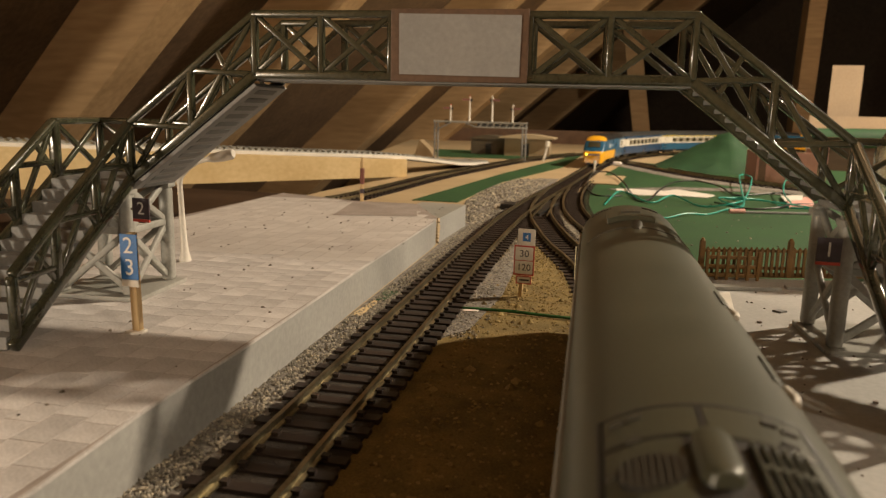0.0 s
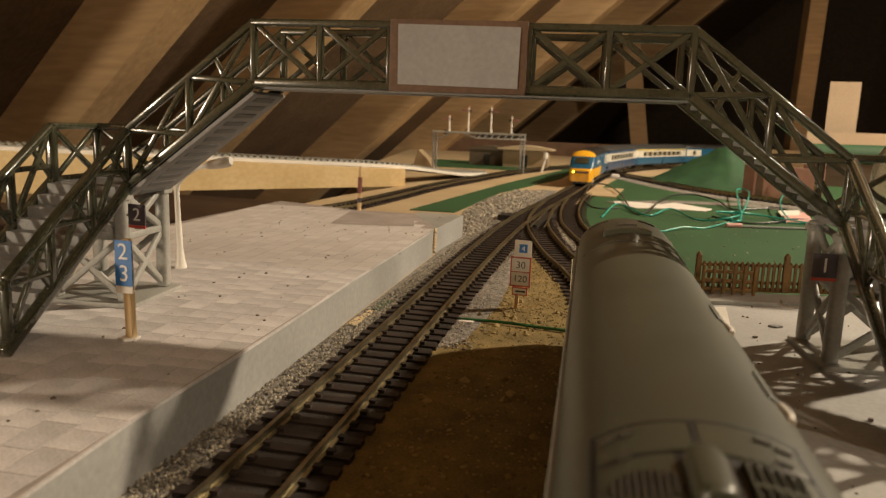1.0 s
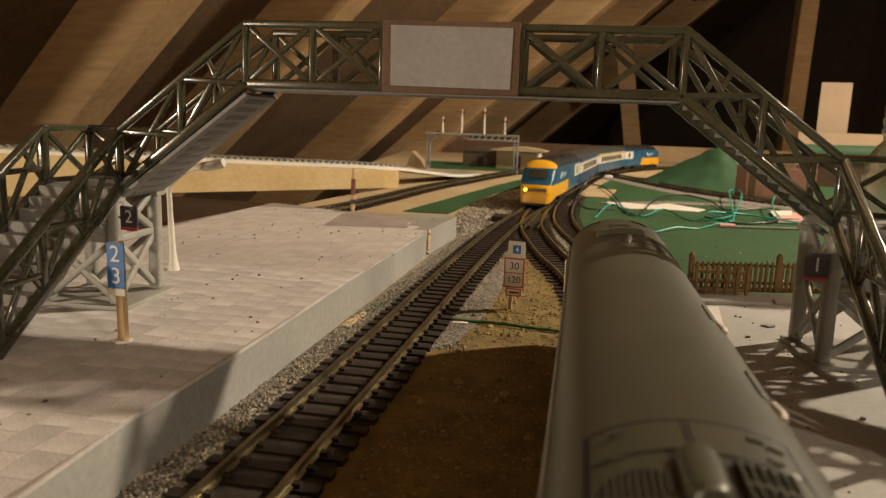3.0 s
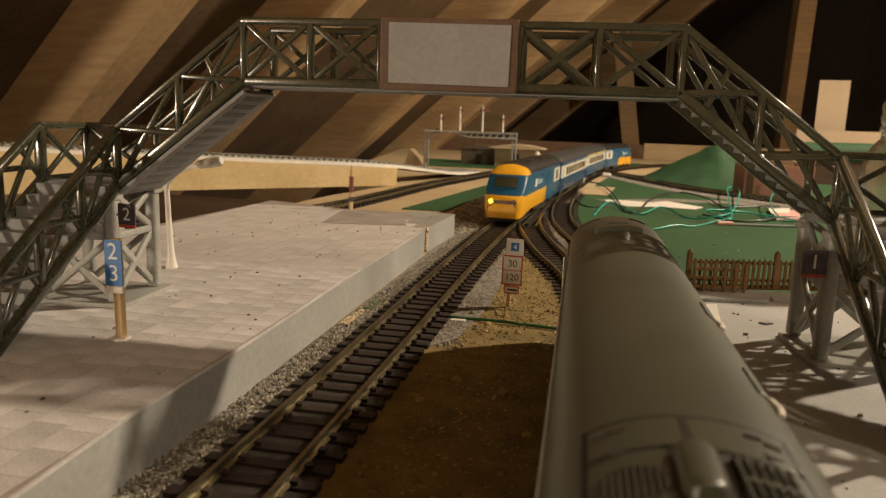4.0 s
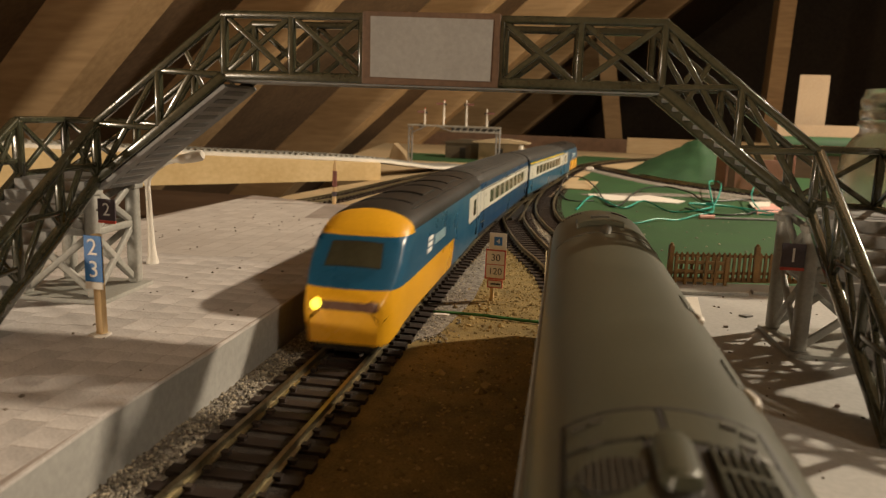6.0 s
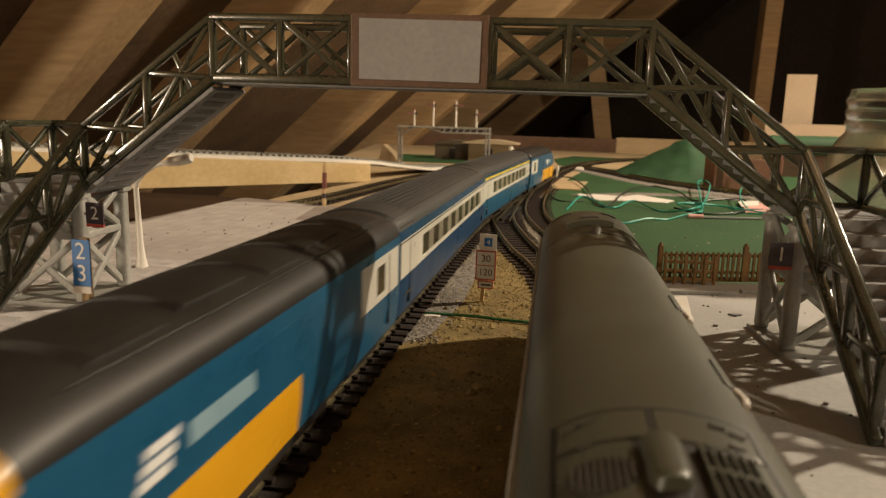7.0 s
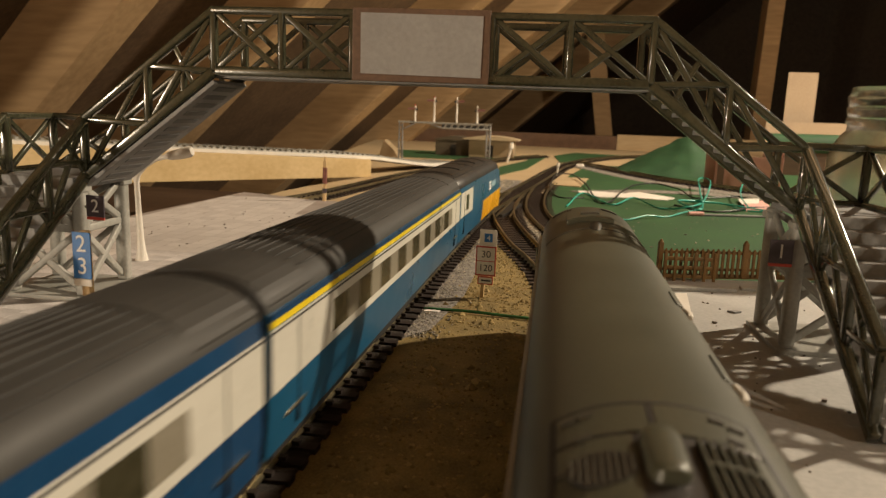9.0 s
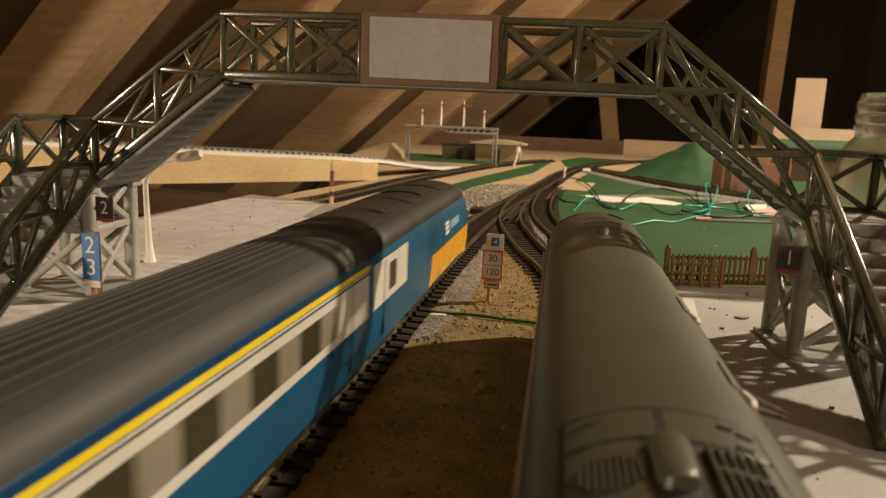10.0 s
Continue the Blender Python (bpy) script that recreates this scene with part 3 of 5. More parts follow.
        for a, b in zip(cs, cs[1:] + cs[:1]):
            bar("cross_brace", (*a, base + 2.5), (*b, mid), 1.5, 2.4, M["tower"], th)
            bar("cross_brace", (*b, base + 2.5), (*a, mid), 1.7, 2.4, M["tower"], th)
            bar("cross_brace", (*a, mid), (*b, zl - 3), 1.5, 2.4, M["tower"], th)
            bar("cross_brace", (*b, mid), (*a, zl - 3), 1.7, 2.4, M["tower"], th)
            bar("tie", (*a, mid), (*b, mid), 1.9, 2.6, M["tower"], th)
        run = 62.0 if sg < 0 else 70.0
        lean = 0.0 if sg < 0 else -0.03 * run
        low = base + 1.4
        for x in (x1, xo):
            P = lambda t, dz: (x + lean * t, y0 - run * t, zl + (low - zl) * t + dz)
            bar("stringer", P(0, 0), P(1, 0), 3, 3.6, O, th)
            bar("handrail", P(0, h), P(0.97, h), 3, 2.4, O, th)
            for k in range(3):
                t0, t1 = k / 3, (k + 1) / 3
                if k:
                    bar("post", P(t0, 0), P(t0, h), 2.2, 2.8, O, th)
                bar("brace", P(t0, h), P(t1, 0.8), 1.4, 1.9, O, th)
                bar("brace", P(t0, 0), P((t0 + t1) / 2, h), 1.3, 1.8, O, th)
                bar("tie", P(t1, h * 0.98), (x + lean * t0, y0 - run * t0, P(t1, h)[2]), 1.6, 1.9, O, th) if P(t1, h)[2] > P(t0, 0)[2] - 3 else None
            bar("post", P(0.97, 0), P(0.97, h), 2.6, 2.6, O, th)
        for i in range(12):
            t = (i + 0.5) / 12
            z = zl + (low - zl) * t
            part("tread", Shape().box(lo + 1.6 + lean * t, hi - 1.6 + lean * t, y0 - run * t - 2.8, y0 - run * t + 2.8, z - 2.4, z + 1.3), M["step"], th, bevel=0.25)
    y = -1.6
    part("sign_board", Shape().box(10.7, 53.6, y - 1.6, y, zd - 1.6, zd + h + 1.4), M["sign_brown"], th, "brown painted edge of the blank sign", bevel=0.3)
    part("sign_panel", Shape().add([(x, y + dy, z) for dy in (-2.1, -1.5) for x, z in ((13.6, zd + 0.6), (51.2, zd + 0.2), (51.4, zd + h - 0.5), (13.4, zd + h - 0.1))],
                                   [(0, 1, 2, 3), (7, 6, 5, 4), (0, 4, 5, 1), (1, 5, 6, 2), (2, 6, 7, 3), (3, 7, 4, 0)]), M["sign_white"], th, "blank off-white panel")


build_footbridge()


# ---- writing ----
def words(text, size, at, mat, parent, rz=0.0, rx=90.0):
    cu = bpy.data.curves.new("lettering", "FONT")
    cu.body, cu.size, cu.align_x, cu.align_y, cu.extrude = text, size * MM, "CENTER", "CENTER", 0.00004
    cu.materials.append(mat)
    ob = new("lettering", cu)
    ob.parent = parent
    ob.matrix_basis = pose(at[0] * MM, at[1] * MM, at[2] * MM, rx, 0, rz)
    return ob


def build_signs():
    th = thing("platform_sign", (-57.4, 112.7, PZ), 0, "blue platform number card glued to a matchstick post", "sign")
    part("post", Shape().beam((0.4, 0, 0), (-0.3, 0.2, 31), 2.4, 2.4, (0, 1, 0)), M["matchwood"], th, bevel=0.3)
    part("glue", Shape().prism([(-3, -2), (0, -3), (2.8, -1.6), (2.4, 1.8), (-1.5, 2.4)], 0, 0.9), M["paper"], th, "blob of dried glue", bevel=0.3)
    part("card", Shape().box(-3.0, 2.8, -1.9, -1.5, 17.0, 30.8), M["blue"], th, bevel=0.08)
    part("tape", Shape().box(-2.9, 2.7, -1.95, -1.5, 14.8, 16.9), M["paper"], th, "torn paper strip")
    words("2", 7.0, (-0.2, -2.0, 27.2), M["ink"], th)
    words("3", 7.0, (0.0, -2.0, 20.6), M["ink"], th)
    th = thing("platform_number_sign", (-75.3, 142.6, 45.4), -4, "dark grey number card with a red foot on the tower leg", "sign")
    part("card", Shape().box(-3.4, 3.4, -0.3, 0.2, -3.2, 4.0), M["dark_card"], th)
    part("red_edge", Shape().box(-3.4, 3.4, -0.32, 0.2, -4.2, -3.3), M["red"], th)
    words("2", 6.2, (0, -0.36, 0.3), M["ink"], th)
    bar("bracket", (-4.5, 0.4, 0), (-1, 0.4, 0), 1, 1, M["tower"], th)
    th = thing("platform_number_sign", (145.0, 158.4, 43.0), 3, "dark number card with a red foot in the tower's shade", "sign")
    part("card", Shape().box(-3.4, 3.4, -0.3, 0.2, -3.2, 4.0), M["dark_card"], th)
    part("red_edge", Shape().box(-3.4, 3.4, -0.32, 0.2, -4.2, -3.3), M["red"], th)
    words("1", 6.2, (0, -0.36, 0.3), M["ink"], th)
    th = thing("speed_sign", (41.3, 258.5, GROUND), -3, "white speed limit sign with red borders on a stick", "sign")
    part("stick", Shape().beam((0, 1.2, 0), (1.2, 1.2, 30), 1.6, 1.6, (0, 1, 0)), M["matchwood"], th)
    part("top_card", Shape().box(-1.8, 6.2, -0.2, 0.2, 25.6, 33.4), M["paper"], th)
    part("blue_mark", Shape().prism([(0.4, -0.32), (4.2, -0.32), (4.2, -0.2), (0.4, -0.2)], 27.6, 31.6), M["blue"], th)
    words("4", 3.4, (2.4, -0.38, 29.5), M["ink"], th)
    part("border", Shape().box(-3.3, 6.2, -0.3, 0.2, 11.5, 25.6), M["red"], th)
    for z0, z1 in ((12.2, 18.3), (18.7, 24.9)):
        part("panel", Shape().box(-2.7, 5.6, -0.42, -0.2, z0, z1), M["paper"], th)
    words("30", 4.6, (1.5, -0.5, 21.7), M["black_ink"], th)
    words("120", 4.4, (1.5, -0.5, 15.2), M["black_ink"], th)
    part("border", Shape().box(-2.0, 5.2, -0.3, 0.2, 7.4, 11.2), M["red"], th)
    part("panel", Shape().box(-1.5, 4.7, -0.42, -0.2, 7.9, 10.7), M["paper"], th)
    part("word_bar", Shape().box(-0.4, 4.2, -0.48, -0.42, 8.9, 9.7), M["black_ink"], th)


build_signs()


# ---- locomotive that stands by the side platform ----
def body_ring(y, half, z0, gut, top, n=14, flat=0.8):
    """One closed cross-section of a railway body."""
    pts = [(-half * 0.94, z0), (-half, z0 + 9), (-half, gut - 4), (-half * 0.975, gut)]
    for k in range(1, n):
        a = math.pi * (1 - k / n)
        pts.append((half * 0.975 * math.cos(a), gut + (top - gut) * math.sin(a) ** flat))
    pts += [(half * 0.975, gut), (half, gut - 4), (half, z0 + 9), (half * 0.94, z0)]
    return [(x, y, z) for x, z in pts]


def roof_z(x, half=17.5, gut=36.0, top=48.5, flat=0.9):
    c = max(-1.0, min(1.0, x / (half * 0.975)))
    return gut + (top - gut) * (1 - c * c) ** (flat / 2)


def roof_patch(x0, x1, y0, y1, lift, n=6, half=17.5, gut=36.0, top=48.5, flat=0.9):
    """A thin plate that follows the roof's curve."""
    up, dn = [], []
    for y in (y0, y1):
        for k in range(n + 1):
            x = x0 + (x1 - x0) * k / n
            z = roof_z(x, half, gut, top, flat)
            up.append((x, y, z + lift))
            dn.append((x, y, z - 0.6))
    m = n + 1
    f = []
    for k in range(n):
        f += [(k, k + 1, m + k + 1, m + k), (2 * m + k, 3 * m + k, 3 * m + k + 1, 2 * m + k + 1),
              (k, 2 * m + k, 2 * m + k + 1, k + 1), (m + k, m + k + 1, 3 * m + k + 1, 3 * m + k)]
    f += [(0, m, 3 * m, 2 * m), (n, 2 * m + n, 3 * m + n, m + n)]
    return Shape().add(up + dn, f)


def build_loco():
    th = thing("diesel_locomotive", (95.8, 0, -0.3), 2.25, "standing model diesel locomotive with a plain olive-grey roof", "locomotive")
    spec = ((-56, 17.5, 36, 48.5), (196, 17.5, 36, 48.5), (206, 17.4, 35.8, 48.3), (211, 17.2, 35.2, 47.4), (214.5, 16.4, 34.4, 45.4), (216.8, 15.6, 32.6, 41.6), (217.8, 14.8, 30, 36))
    rings = [body_ring(y, hw, 9, g, t, 16, 0.9) for y, hw, g, t in spec]
    full = Shape().loft(rings)
    roof, side = Shape(), Shape()
    for f in full.f:
        z = sum(full.v[i][2] for i in f) / len(f)
        (roof if z > 35.6 else side).add([full.v[i] for i in f], [tuple(range(len(f)))])
    for nm, s, mt in (("roof", roof, M["roof_grey"]), ("side", side, M["loco_side"])):
        ob = part(nm, s, mt, th)
        bm = bmesh.new()
        bm.from_mesh(ob.data)
        bmesh.ops.remove_doubles(bm, verts=bm.verts, dist=1e-6)
        bmesh.ops.recalc_face_normals(bm, faces=bm.faces)
        bm.to_mesh(ob.data)
        bm.free()
        ob.data.shade_smooth()
        ob.data.set_sharp_from_angle(angle=radians(38))
    for sx in (-1, 1):
        bar("gutter", (sx * 17.3, -56, 36.2), (sx * 17.3, 206, 36.2), 1.0, 0.9, M["tower"], th)
        part("bogie", Shape().box(sx * 11 - 2.5, sx * 11 + 2.5, 120, 190, 0.8, 9.5), M["black"], th, bevel=0.8)
        part("handrail", Shape().rod([(sx * 17.2, 196, 20), (sx * 18.6, 197, 21), (sx * 18.6, 197, 33), (sx * 17.2, 196, 34)], 0.35, 6), M["rail"], th)
        for y0 in (29, 72):
            if sx > 0:
                part("roof_grip", roof_patch(11.6, 13.4, y0, y0 + 11, 0.35, 3), M["roof_grey"], th, bevel=0.15)
                # White on the eyes paints in the highlight spots of the right shoulder.
                part("lifting_eye", Shape().rod([(sx * 13.2, y0 - 6, roof_z(13.2) + 0.1), (sx * 13.8, y0 - 3, roof_z(13.8) + 0.5), (sx * 13.0, y0 - 0.5, roof_z(13.0) + 0.1)], 0.6, 8), M["lamp_white"], th, smooth=60)
    # raised engine-room panels at the near end, divided by dark grooves
    for x0, x1, y0, y1 in ((-12.2, -2.2, 1.0, 8.6), (-1.4, 9.4, 0.4, 8.6), (-12.2, -4.4, -40, 0.2), (8.0, 9.4, -40, -0.4)):
        part("roof_panel", roof_patch(x0, x1, y0, y1, 0.3, 8), M["roof_grey"], th, bevel=0.12)
    part("panel_edge", roof_patch(-12.7, 9.9, -42, 9.2, 0.06, 10), M["black"], th)
    for x0, x1, y0, y1 in ((-12.9, 10.1, 8.7, 9.2), (-12.9, -12.4, -42, 8.7), (9.6, 10.1, -42, 8.7), (-12.4, -4.6, 0.35, 0.8), (-2.1, -1.5, 0.6, 8.6)):
        part("panel_groove", roof_patch(x0, x1, y0, y1, 0.34, 10 if x1 - x0 > 2 else 1), M["black"], th)
    part("exhaust_box", Shape().loft([[(x * sx_ - 1.6, y, z) for x, z in ((-2.3, 47), (-2.0, 49.4), (-1.3, 50.0), (1.3, 50.0), (2.0, 49.4), (2.3, 47))] for y, sx_ in ((-10.6, 0.5), (-10.0, 0.85), (-8.8, 1.0), (-1.6, 1.0), (-0.6, 0.85), (-0.1, 0.6))]), M["roof_grey"], th, smooth=50)
    fan = thing("fan_grille", (-7.8, -7.0, roof_z(-7.8) + 0.35), 0)
    fan.parent = th
    fan.matrix_basis = pose(-7.8 * MM, -7.0 * MM, (roof_z(-7.8) + 0.45) * MM, 0, -15, 0)
    part("disc", Shape().prism([(3.6 * math.cos(t), 3.6 * math.sin(t)) for t in [2 * math.pi * k / 28 for k in range(28)]], -0.5, 0.0), M["black"], fan)
    for k in range(-4, 5):
        x = k * 0.75
        half = math.sqrt(max(0.1, 3.6 ** 2 - x * x))
        part("slat", Shape().beam((x, -half, 0.05), (x, half, 0.05), 0.26, 0.3), M["roof_dark"], fan)
    gr = thing("radiator_grille", (0, 0, 0))
    gr.parent = th
    part("well", roof_patch(2.0, 7.6, -38, -1.2, 0.42, 5), M["black"], gr)
    for k in range(6):
        x = 2.2 + k * 1.04
        bar("slat", (x, -38, roof_z(x) + 0.7), (x, -1.4, roof_z(x) + 0.7), 0.35, 0.5, M["roof_grey"], gr)
    for y in (-7, -15, -23):
        part("crossbar", roof_patch(2.0, 7.6, y, y + 0.6, 0.95, 5), M["roof_grey"], gr)
    for x, y in ((-10.8, 6.2), (-8.9, 6.6), (-9.2, 0.6), (5.6, 6.0), (7.6, 5.2), (6.8, 1.4), (-11.4, -6.0)):
        part("catch", roof_patch(x - 0.8, x + 0.8, y - 0.4, y + 0.4, 0.7, 2), M["roof_dark"], th)
    # cab roof
    part("cab_step", roof_patch(-17, 17, 149, 150.2, 0.25, 16), M["roof_dark"], th)
    part("cab_vent", roof_patch(-9.0, 6.0, 165, 180, 1.6, 8), M["roof_grey"], th, bevel=0.3)
    part("vent_slot", roof_patch(-4.6, 1.6, 171, 175.5, 2.2, 4), M["roof_dark"], th, bevel=0.2)
    part("horn_cover", Shape().rod([(-0.5, 146, 47.6), (-0.5, 152, 48.6), (-0.5, 155, 48.2)], [1.2, 1.9, 1.0], 10), M["roof_dark"], th, smooth=60)
    for k in range(7):
        part("louvre", roof_patch(-13.5 + k * 1.0, -13.0 + k * 1.0, 198.6, 201.6, 0.35, 1), M["roof_dark"], th)
    part("hatch", roof_patch(4.0, 9.5, 199, 202, 0.35, 3), M["roof_dark"], th)
    part("couple_bar", Shape().box(-3, 3, 217, 222, 6, 9), M["black"], th)


build_loco()


# ---- the express ----
LEN_P, LEN_C = 218.0, 268.0
HALF, GUT, TOP = 17.2, 40.0, 47.6


def weld(ob, angle=40):
    bm = bmesh.new()
    bm.from_mesh(ob.data)
    bmesh.ops.remove_doubles(bm, verts=bm.verts, dist=1e-6)
    bmesh.ops.recalc_face_normals(bm, faces=bm.faces)
    bm.to_mesh(ob.data)
    bm.free()
    ob.data.shade_smooth()
    ob.data.set_sharp_from_angle(angle=radians(angle))


def split_body(shape, rule, th, skins, cuts=()):
    """Cuts the body along its paint lines and makes one mesh of each colour field."""
    me = mesh_of("skin", shape, M["black"])
    bm = bmesh.new()
    bm.from_mesh(me)
    for co, no in cuts:
        bmesh.ops.bisect_plane(bm, geom=bm.verts[:] + bm.edges[:] + bm.faces[:], plane_co=Vector(co) * MM, plane_no=no, dist=1e-7)
    groups = {}
    for f in bm.faces:
        c = f.calc_center_median() / MM
        groups.setdefault(rule(c.x, c.y, c.z), Shape()).add([v.co / MM for v in f.verts], [tuple(range(len(f.verts)))])
    bm.free()
    for key in sorted(groups):
        ob = part(key.split(".")[0], groups[key], skins[key.split(".")[0]], th)
        weld(ob)


def side_panel(sx, y0, y1, z0, z1, out=0.12):
    x = sx * (HALF + out)
    q = sx * (HALF - 0.6)
    return Shape().box(min(x, q), max(x, q), y0, y1, z0, z1)


def bogie(th, y):
    b = part("bogie", Shape().box(-11, 11, y - 15, y + 15, 3.2, 7.4), M["black"], th, bevel=0.6)
    for sx in (-1, 1):
        part("side_frame", Shape().box(sx * 12 - 1.2, sx * 12 + 1.2, y - 17, y + 17, 3.0, 8.0), M["black"], b, bevel=0.5)
        for dy in (-10.5, 10.5):
            part("wheel", Shape().rod([(sx * 7.4, y + dy, 5.9), (sx * 9.6, y + dy, 5.9)], [6.0, 5.7], 20), M["rail"], b, smooth=40)


def roof_ribs(th, y0, y1):
    for k in range(-5, 6):
        x = k * 2.6
        z = roof_z(x, HALF, GUT, TOP, 0.95)
        bar("roof_rib", (x, y0, z + 0.05), (x, y1, z + 0.05), 0.5, 0.5, M["hst_roof"], th)


def coach(first):
    th = thing("coach", (0, 0, 0), 0, "blue and cream express coach with a yellow stripe" if first else "blue and cream express coach with dark windows", "train carriage", "express train")
    h = LEN_C / 2 - 1.5
    ys = [-h, -h + 1, -h + 25, 0, h - 25, h - 1, h]
    full = Shape().loft([body_ring(y, HALF - (0.6 if abs(y) == h else 0), 8.5, GUT, TOP - (0.6 if abs(y) == h else 0), 14, 0.95) for y in ys])
    split_body(full, lambda x, y, z: "roof" if z > GUT - 0.5 and abs(y) < h - 0.2 else ("end_wall" if abs(y) > h - 0.3 else "side"), th,
               {"roof": M["hst_roof"], "side": M["hst_blue" if first else "hst_navy"], "end_wall": M["black"]})
    roof_ribs(th, -h + 26, h - 26)
    for e in (-1, 1):
        part("roof_end", roof_patch(-16.5, 16.5, e * (h - 13) - 12, e * (h - 13) + 12, 0.25, 14, HALF, GUT, TOP, 0.95), M["hst_roof"], th, bevel=0.2)
        part("gangway", Shape().box(-8, 8, e * (h + 0.2) - 1.4, e * (h + 0.2) + 1.4, 9, 40), M["black"], th, bevel=0.6)
        bogie(th, e * (h - 36))
    for sx in (-1, 1):
        band = part("cream_band", side_panel(sx, -h + 0.6, h - 0.6, 22.5, 36.4), M["hst_white"], th, bevel=0.05)
        n = 8
        for k in range(n):
            y = (k - (n - 1) / 2) * 24.5
            win = part("window", side_panel(sx, y - 6.4, y + 6.4, 24.8, 33.2, 0.2), M["window"], band, bevel=0.05)
            part("pillar", side_panel(sx, y + 6.6, y + 17.9, 24.8, 33.2, 0.18), M["pillar"], band)
        for e in (-1, 1):
            part("door_line", side_panel(sx, e * (h - 16) - 0.2, e * (h - 16) + 0.2, 11, 36, 0.2), M["black"], th)
            part("step_rail", side_panel(sx, e * (h - 14) - 6, e * (h - 14) + 6, 15.2, 15.7, 0.35), M["rail"], th)
        if first:
            part("stripe", side_panel(sx, -h + 0.6, h - 0.6, 36.9, 38.3, 0.25), M["stripe"], th, "bright yellow stripe along the eaves")
            part("navy_line", side_panel(sx, -h + 0.6, h - 0.6, 38.4, 39.8, 0.2), M["hst_navy"], th, "dark blue line above the yellow stripe")
        part("eaves_line", side_panel(sx, -h + 0.6, h - 0.6, 35.5, 36.0, 0.22), M["hst_roof"], th)
    part("underframe", Shape().box(-14, 14, -34, 34, 3.2, 8.6), M["black"], th, bevel=0.8)
    part("floor_pan", Shape().box(-16, 16, -h + 3, h - 3, 7.2, 8.8), M["black"], th)
    return th


def power_car(lead):
    """Nose towards -y when it leads; the trailing one is turned round."""
    th = thing("power_car", (0, 0, 0), 0, "blue and yellow express power car with a lit headlamp" if lead else "blue and yellow express power car at the tail", "locomotive", "express train")
    h = LEN_P / 2
    y0 = -h + 0.5
    spec = [(0, 12.2, 4.2, 15, 19.5), (1.2, 13.6, 4.0, 16, 21.0), (3.5, 15.0, 4.0, 18.5, 23.2), (6, 15.8, 4.4, 21, 25.6), (8.5, 16.3, 5, 23.5, 28.2), (11.5, 16.7, 5.6, 26.5, 31.8),
            (14.5, 17.0, 6.2, 29.5, 35.4), (17.5, 16.9, 6.8, 32, 38.8), (19, 17.0, 7, 33.5, 40.4), (22, 17.1, 7.3, 35.2, 42.6), (26, 17.2, 7.6, 37, 44.8), (31, 17.2, 8, 38.6, 46.4), (37, 17.2, 8.4, 39.6, 47.2), (44, 17.2, 8.5, 40, 47.6), (LEN_P - 2.5, 17.2, 8.5, 40, 47.6), (LEN_P - 1.5, 16.7, 8.5, 39.4, 47.0)]
    ringsets = []
    for a, b in zip(spec, spec[1:]):
        steps = 1 if b[0] - a[0] < 50 else 6
        for k in range(steps):
            t = k / steps
            ringsets.append([p + (q - p) * t for p, q in zip(a, b)])
    ringsets.append(spec[-1])
    full = Shape().loft([body_ring(y0 + s[0], s[1], s[2], s[3], s[4], 16, 0.7 if s[0] < 20 else 0.95) for s in ringsets])

    def rule(x, y, z):
        d = y - y0
        if d > LEN_P - 2.0:
            return "end_wall"
        if z < 22.4 and d < 119:
            return "nose"
        if d < 32:
            if z > 38.4:
                return "cab_dome"
            return "cab_side.l" if x < 0 else "cab_side.r"
        return "roof" if z > GUT - 0.6 else "side"

    split_body(full, rule, th, {"nose": M["hst_yellow"], "cab_dome": M["hst_yellow"], "cab_side": M["hst_blue"],
                                "roof": M["hst_black"], "side": M["hst_blue"], "end_wall": M["black"]},
               [((0, 0, 22.4), (0, 0, 1)), ((0, 0, 38.4), (0, 0, 1)), ((0, y0 + 32, 0), (0, 1, 0)), ((0, y0 + 119, 0), (0, 1, 0)), ((0, 0, 0), (1, 0, 0)), ((0, 0, GUT - 0.6), (0, 0, 1))])
    # windscreen lies on the sloped front
    a, b = (y0 + 8.6, 29.2), (y0 + 15.4, 36.8)
    dy, dz = -0.45, 0.25
    ws = Shape()
    pts = []
    for (yy, zz), w in ((a, 10.0), (b, 9.2)):
        for k in range(7):
            x = -w + 2 * w * k / 6
            bow = 1.0 - 0.9 * (x / w) ** 2
            pts.append((x, yy + dy - 0.7 * bow + 0.8, zz + dz + 0.55 * bow - 0.6))
    ws.add(pts + [(x, y + 1.2, z - 0.9) for x, y, z in pts],
           [(k, k + 1, 8 + k, 7 + k) for k in range(6)] + [(14 + k, 21 + k, 22 + k, 15 + k) for k in range(6)]
           + [(k, 14 + k, 15 + k, k + 1) for k in range(6)] + [(7 + k, 8 + k, 22 + k, 21 + k) for k in range(6)] + [(0, 7, 21, 14), (6, 20, 27, 13)])
    part("windscreen", ws, M["window"], th, "dark tinted windscreen", smooth=50)
    clus = part("lamp_cluster", Shape().box(-11.8, 11.8, y0 - 0.3, y0 + 4.0, 15.6, 18.8), M["lamp_dark"], th, bevel=0.5)
    for sx in (-1, 1):
        lit = lead and sx < 0
        part("headlamp", Shape().rod([(sx * 9.6, y0 + 0.2, 17.4), (sx * 9.6, y0 - 0.8, 17.4)], [2.0, 1.7], 16), M["headlight"] if lit else M["lamp_dark"], clus, "glowing yellow headlamp" if lit else "")
    part("valance", Shape().box(-10, 10, y0 + 2, y0 + 12, 1.2, 4.6), M["black"], th, bevel=0.6)
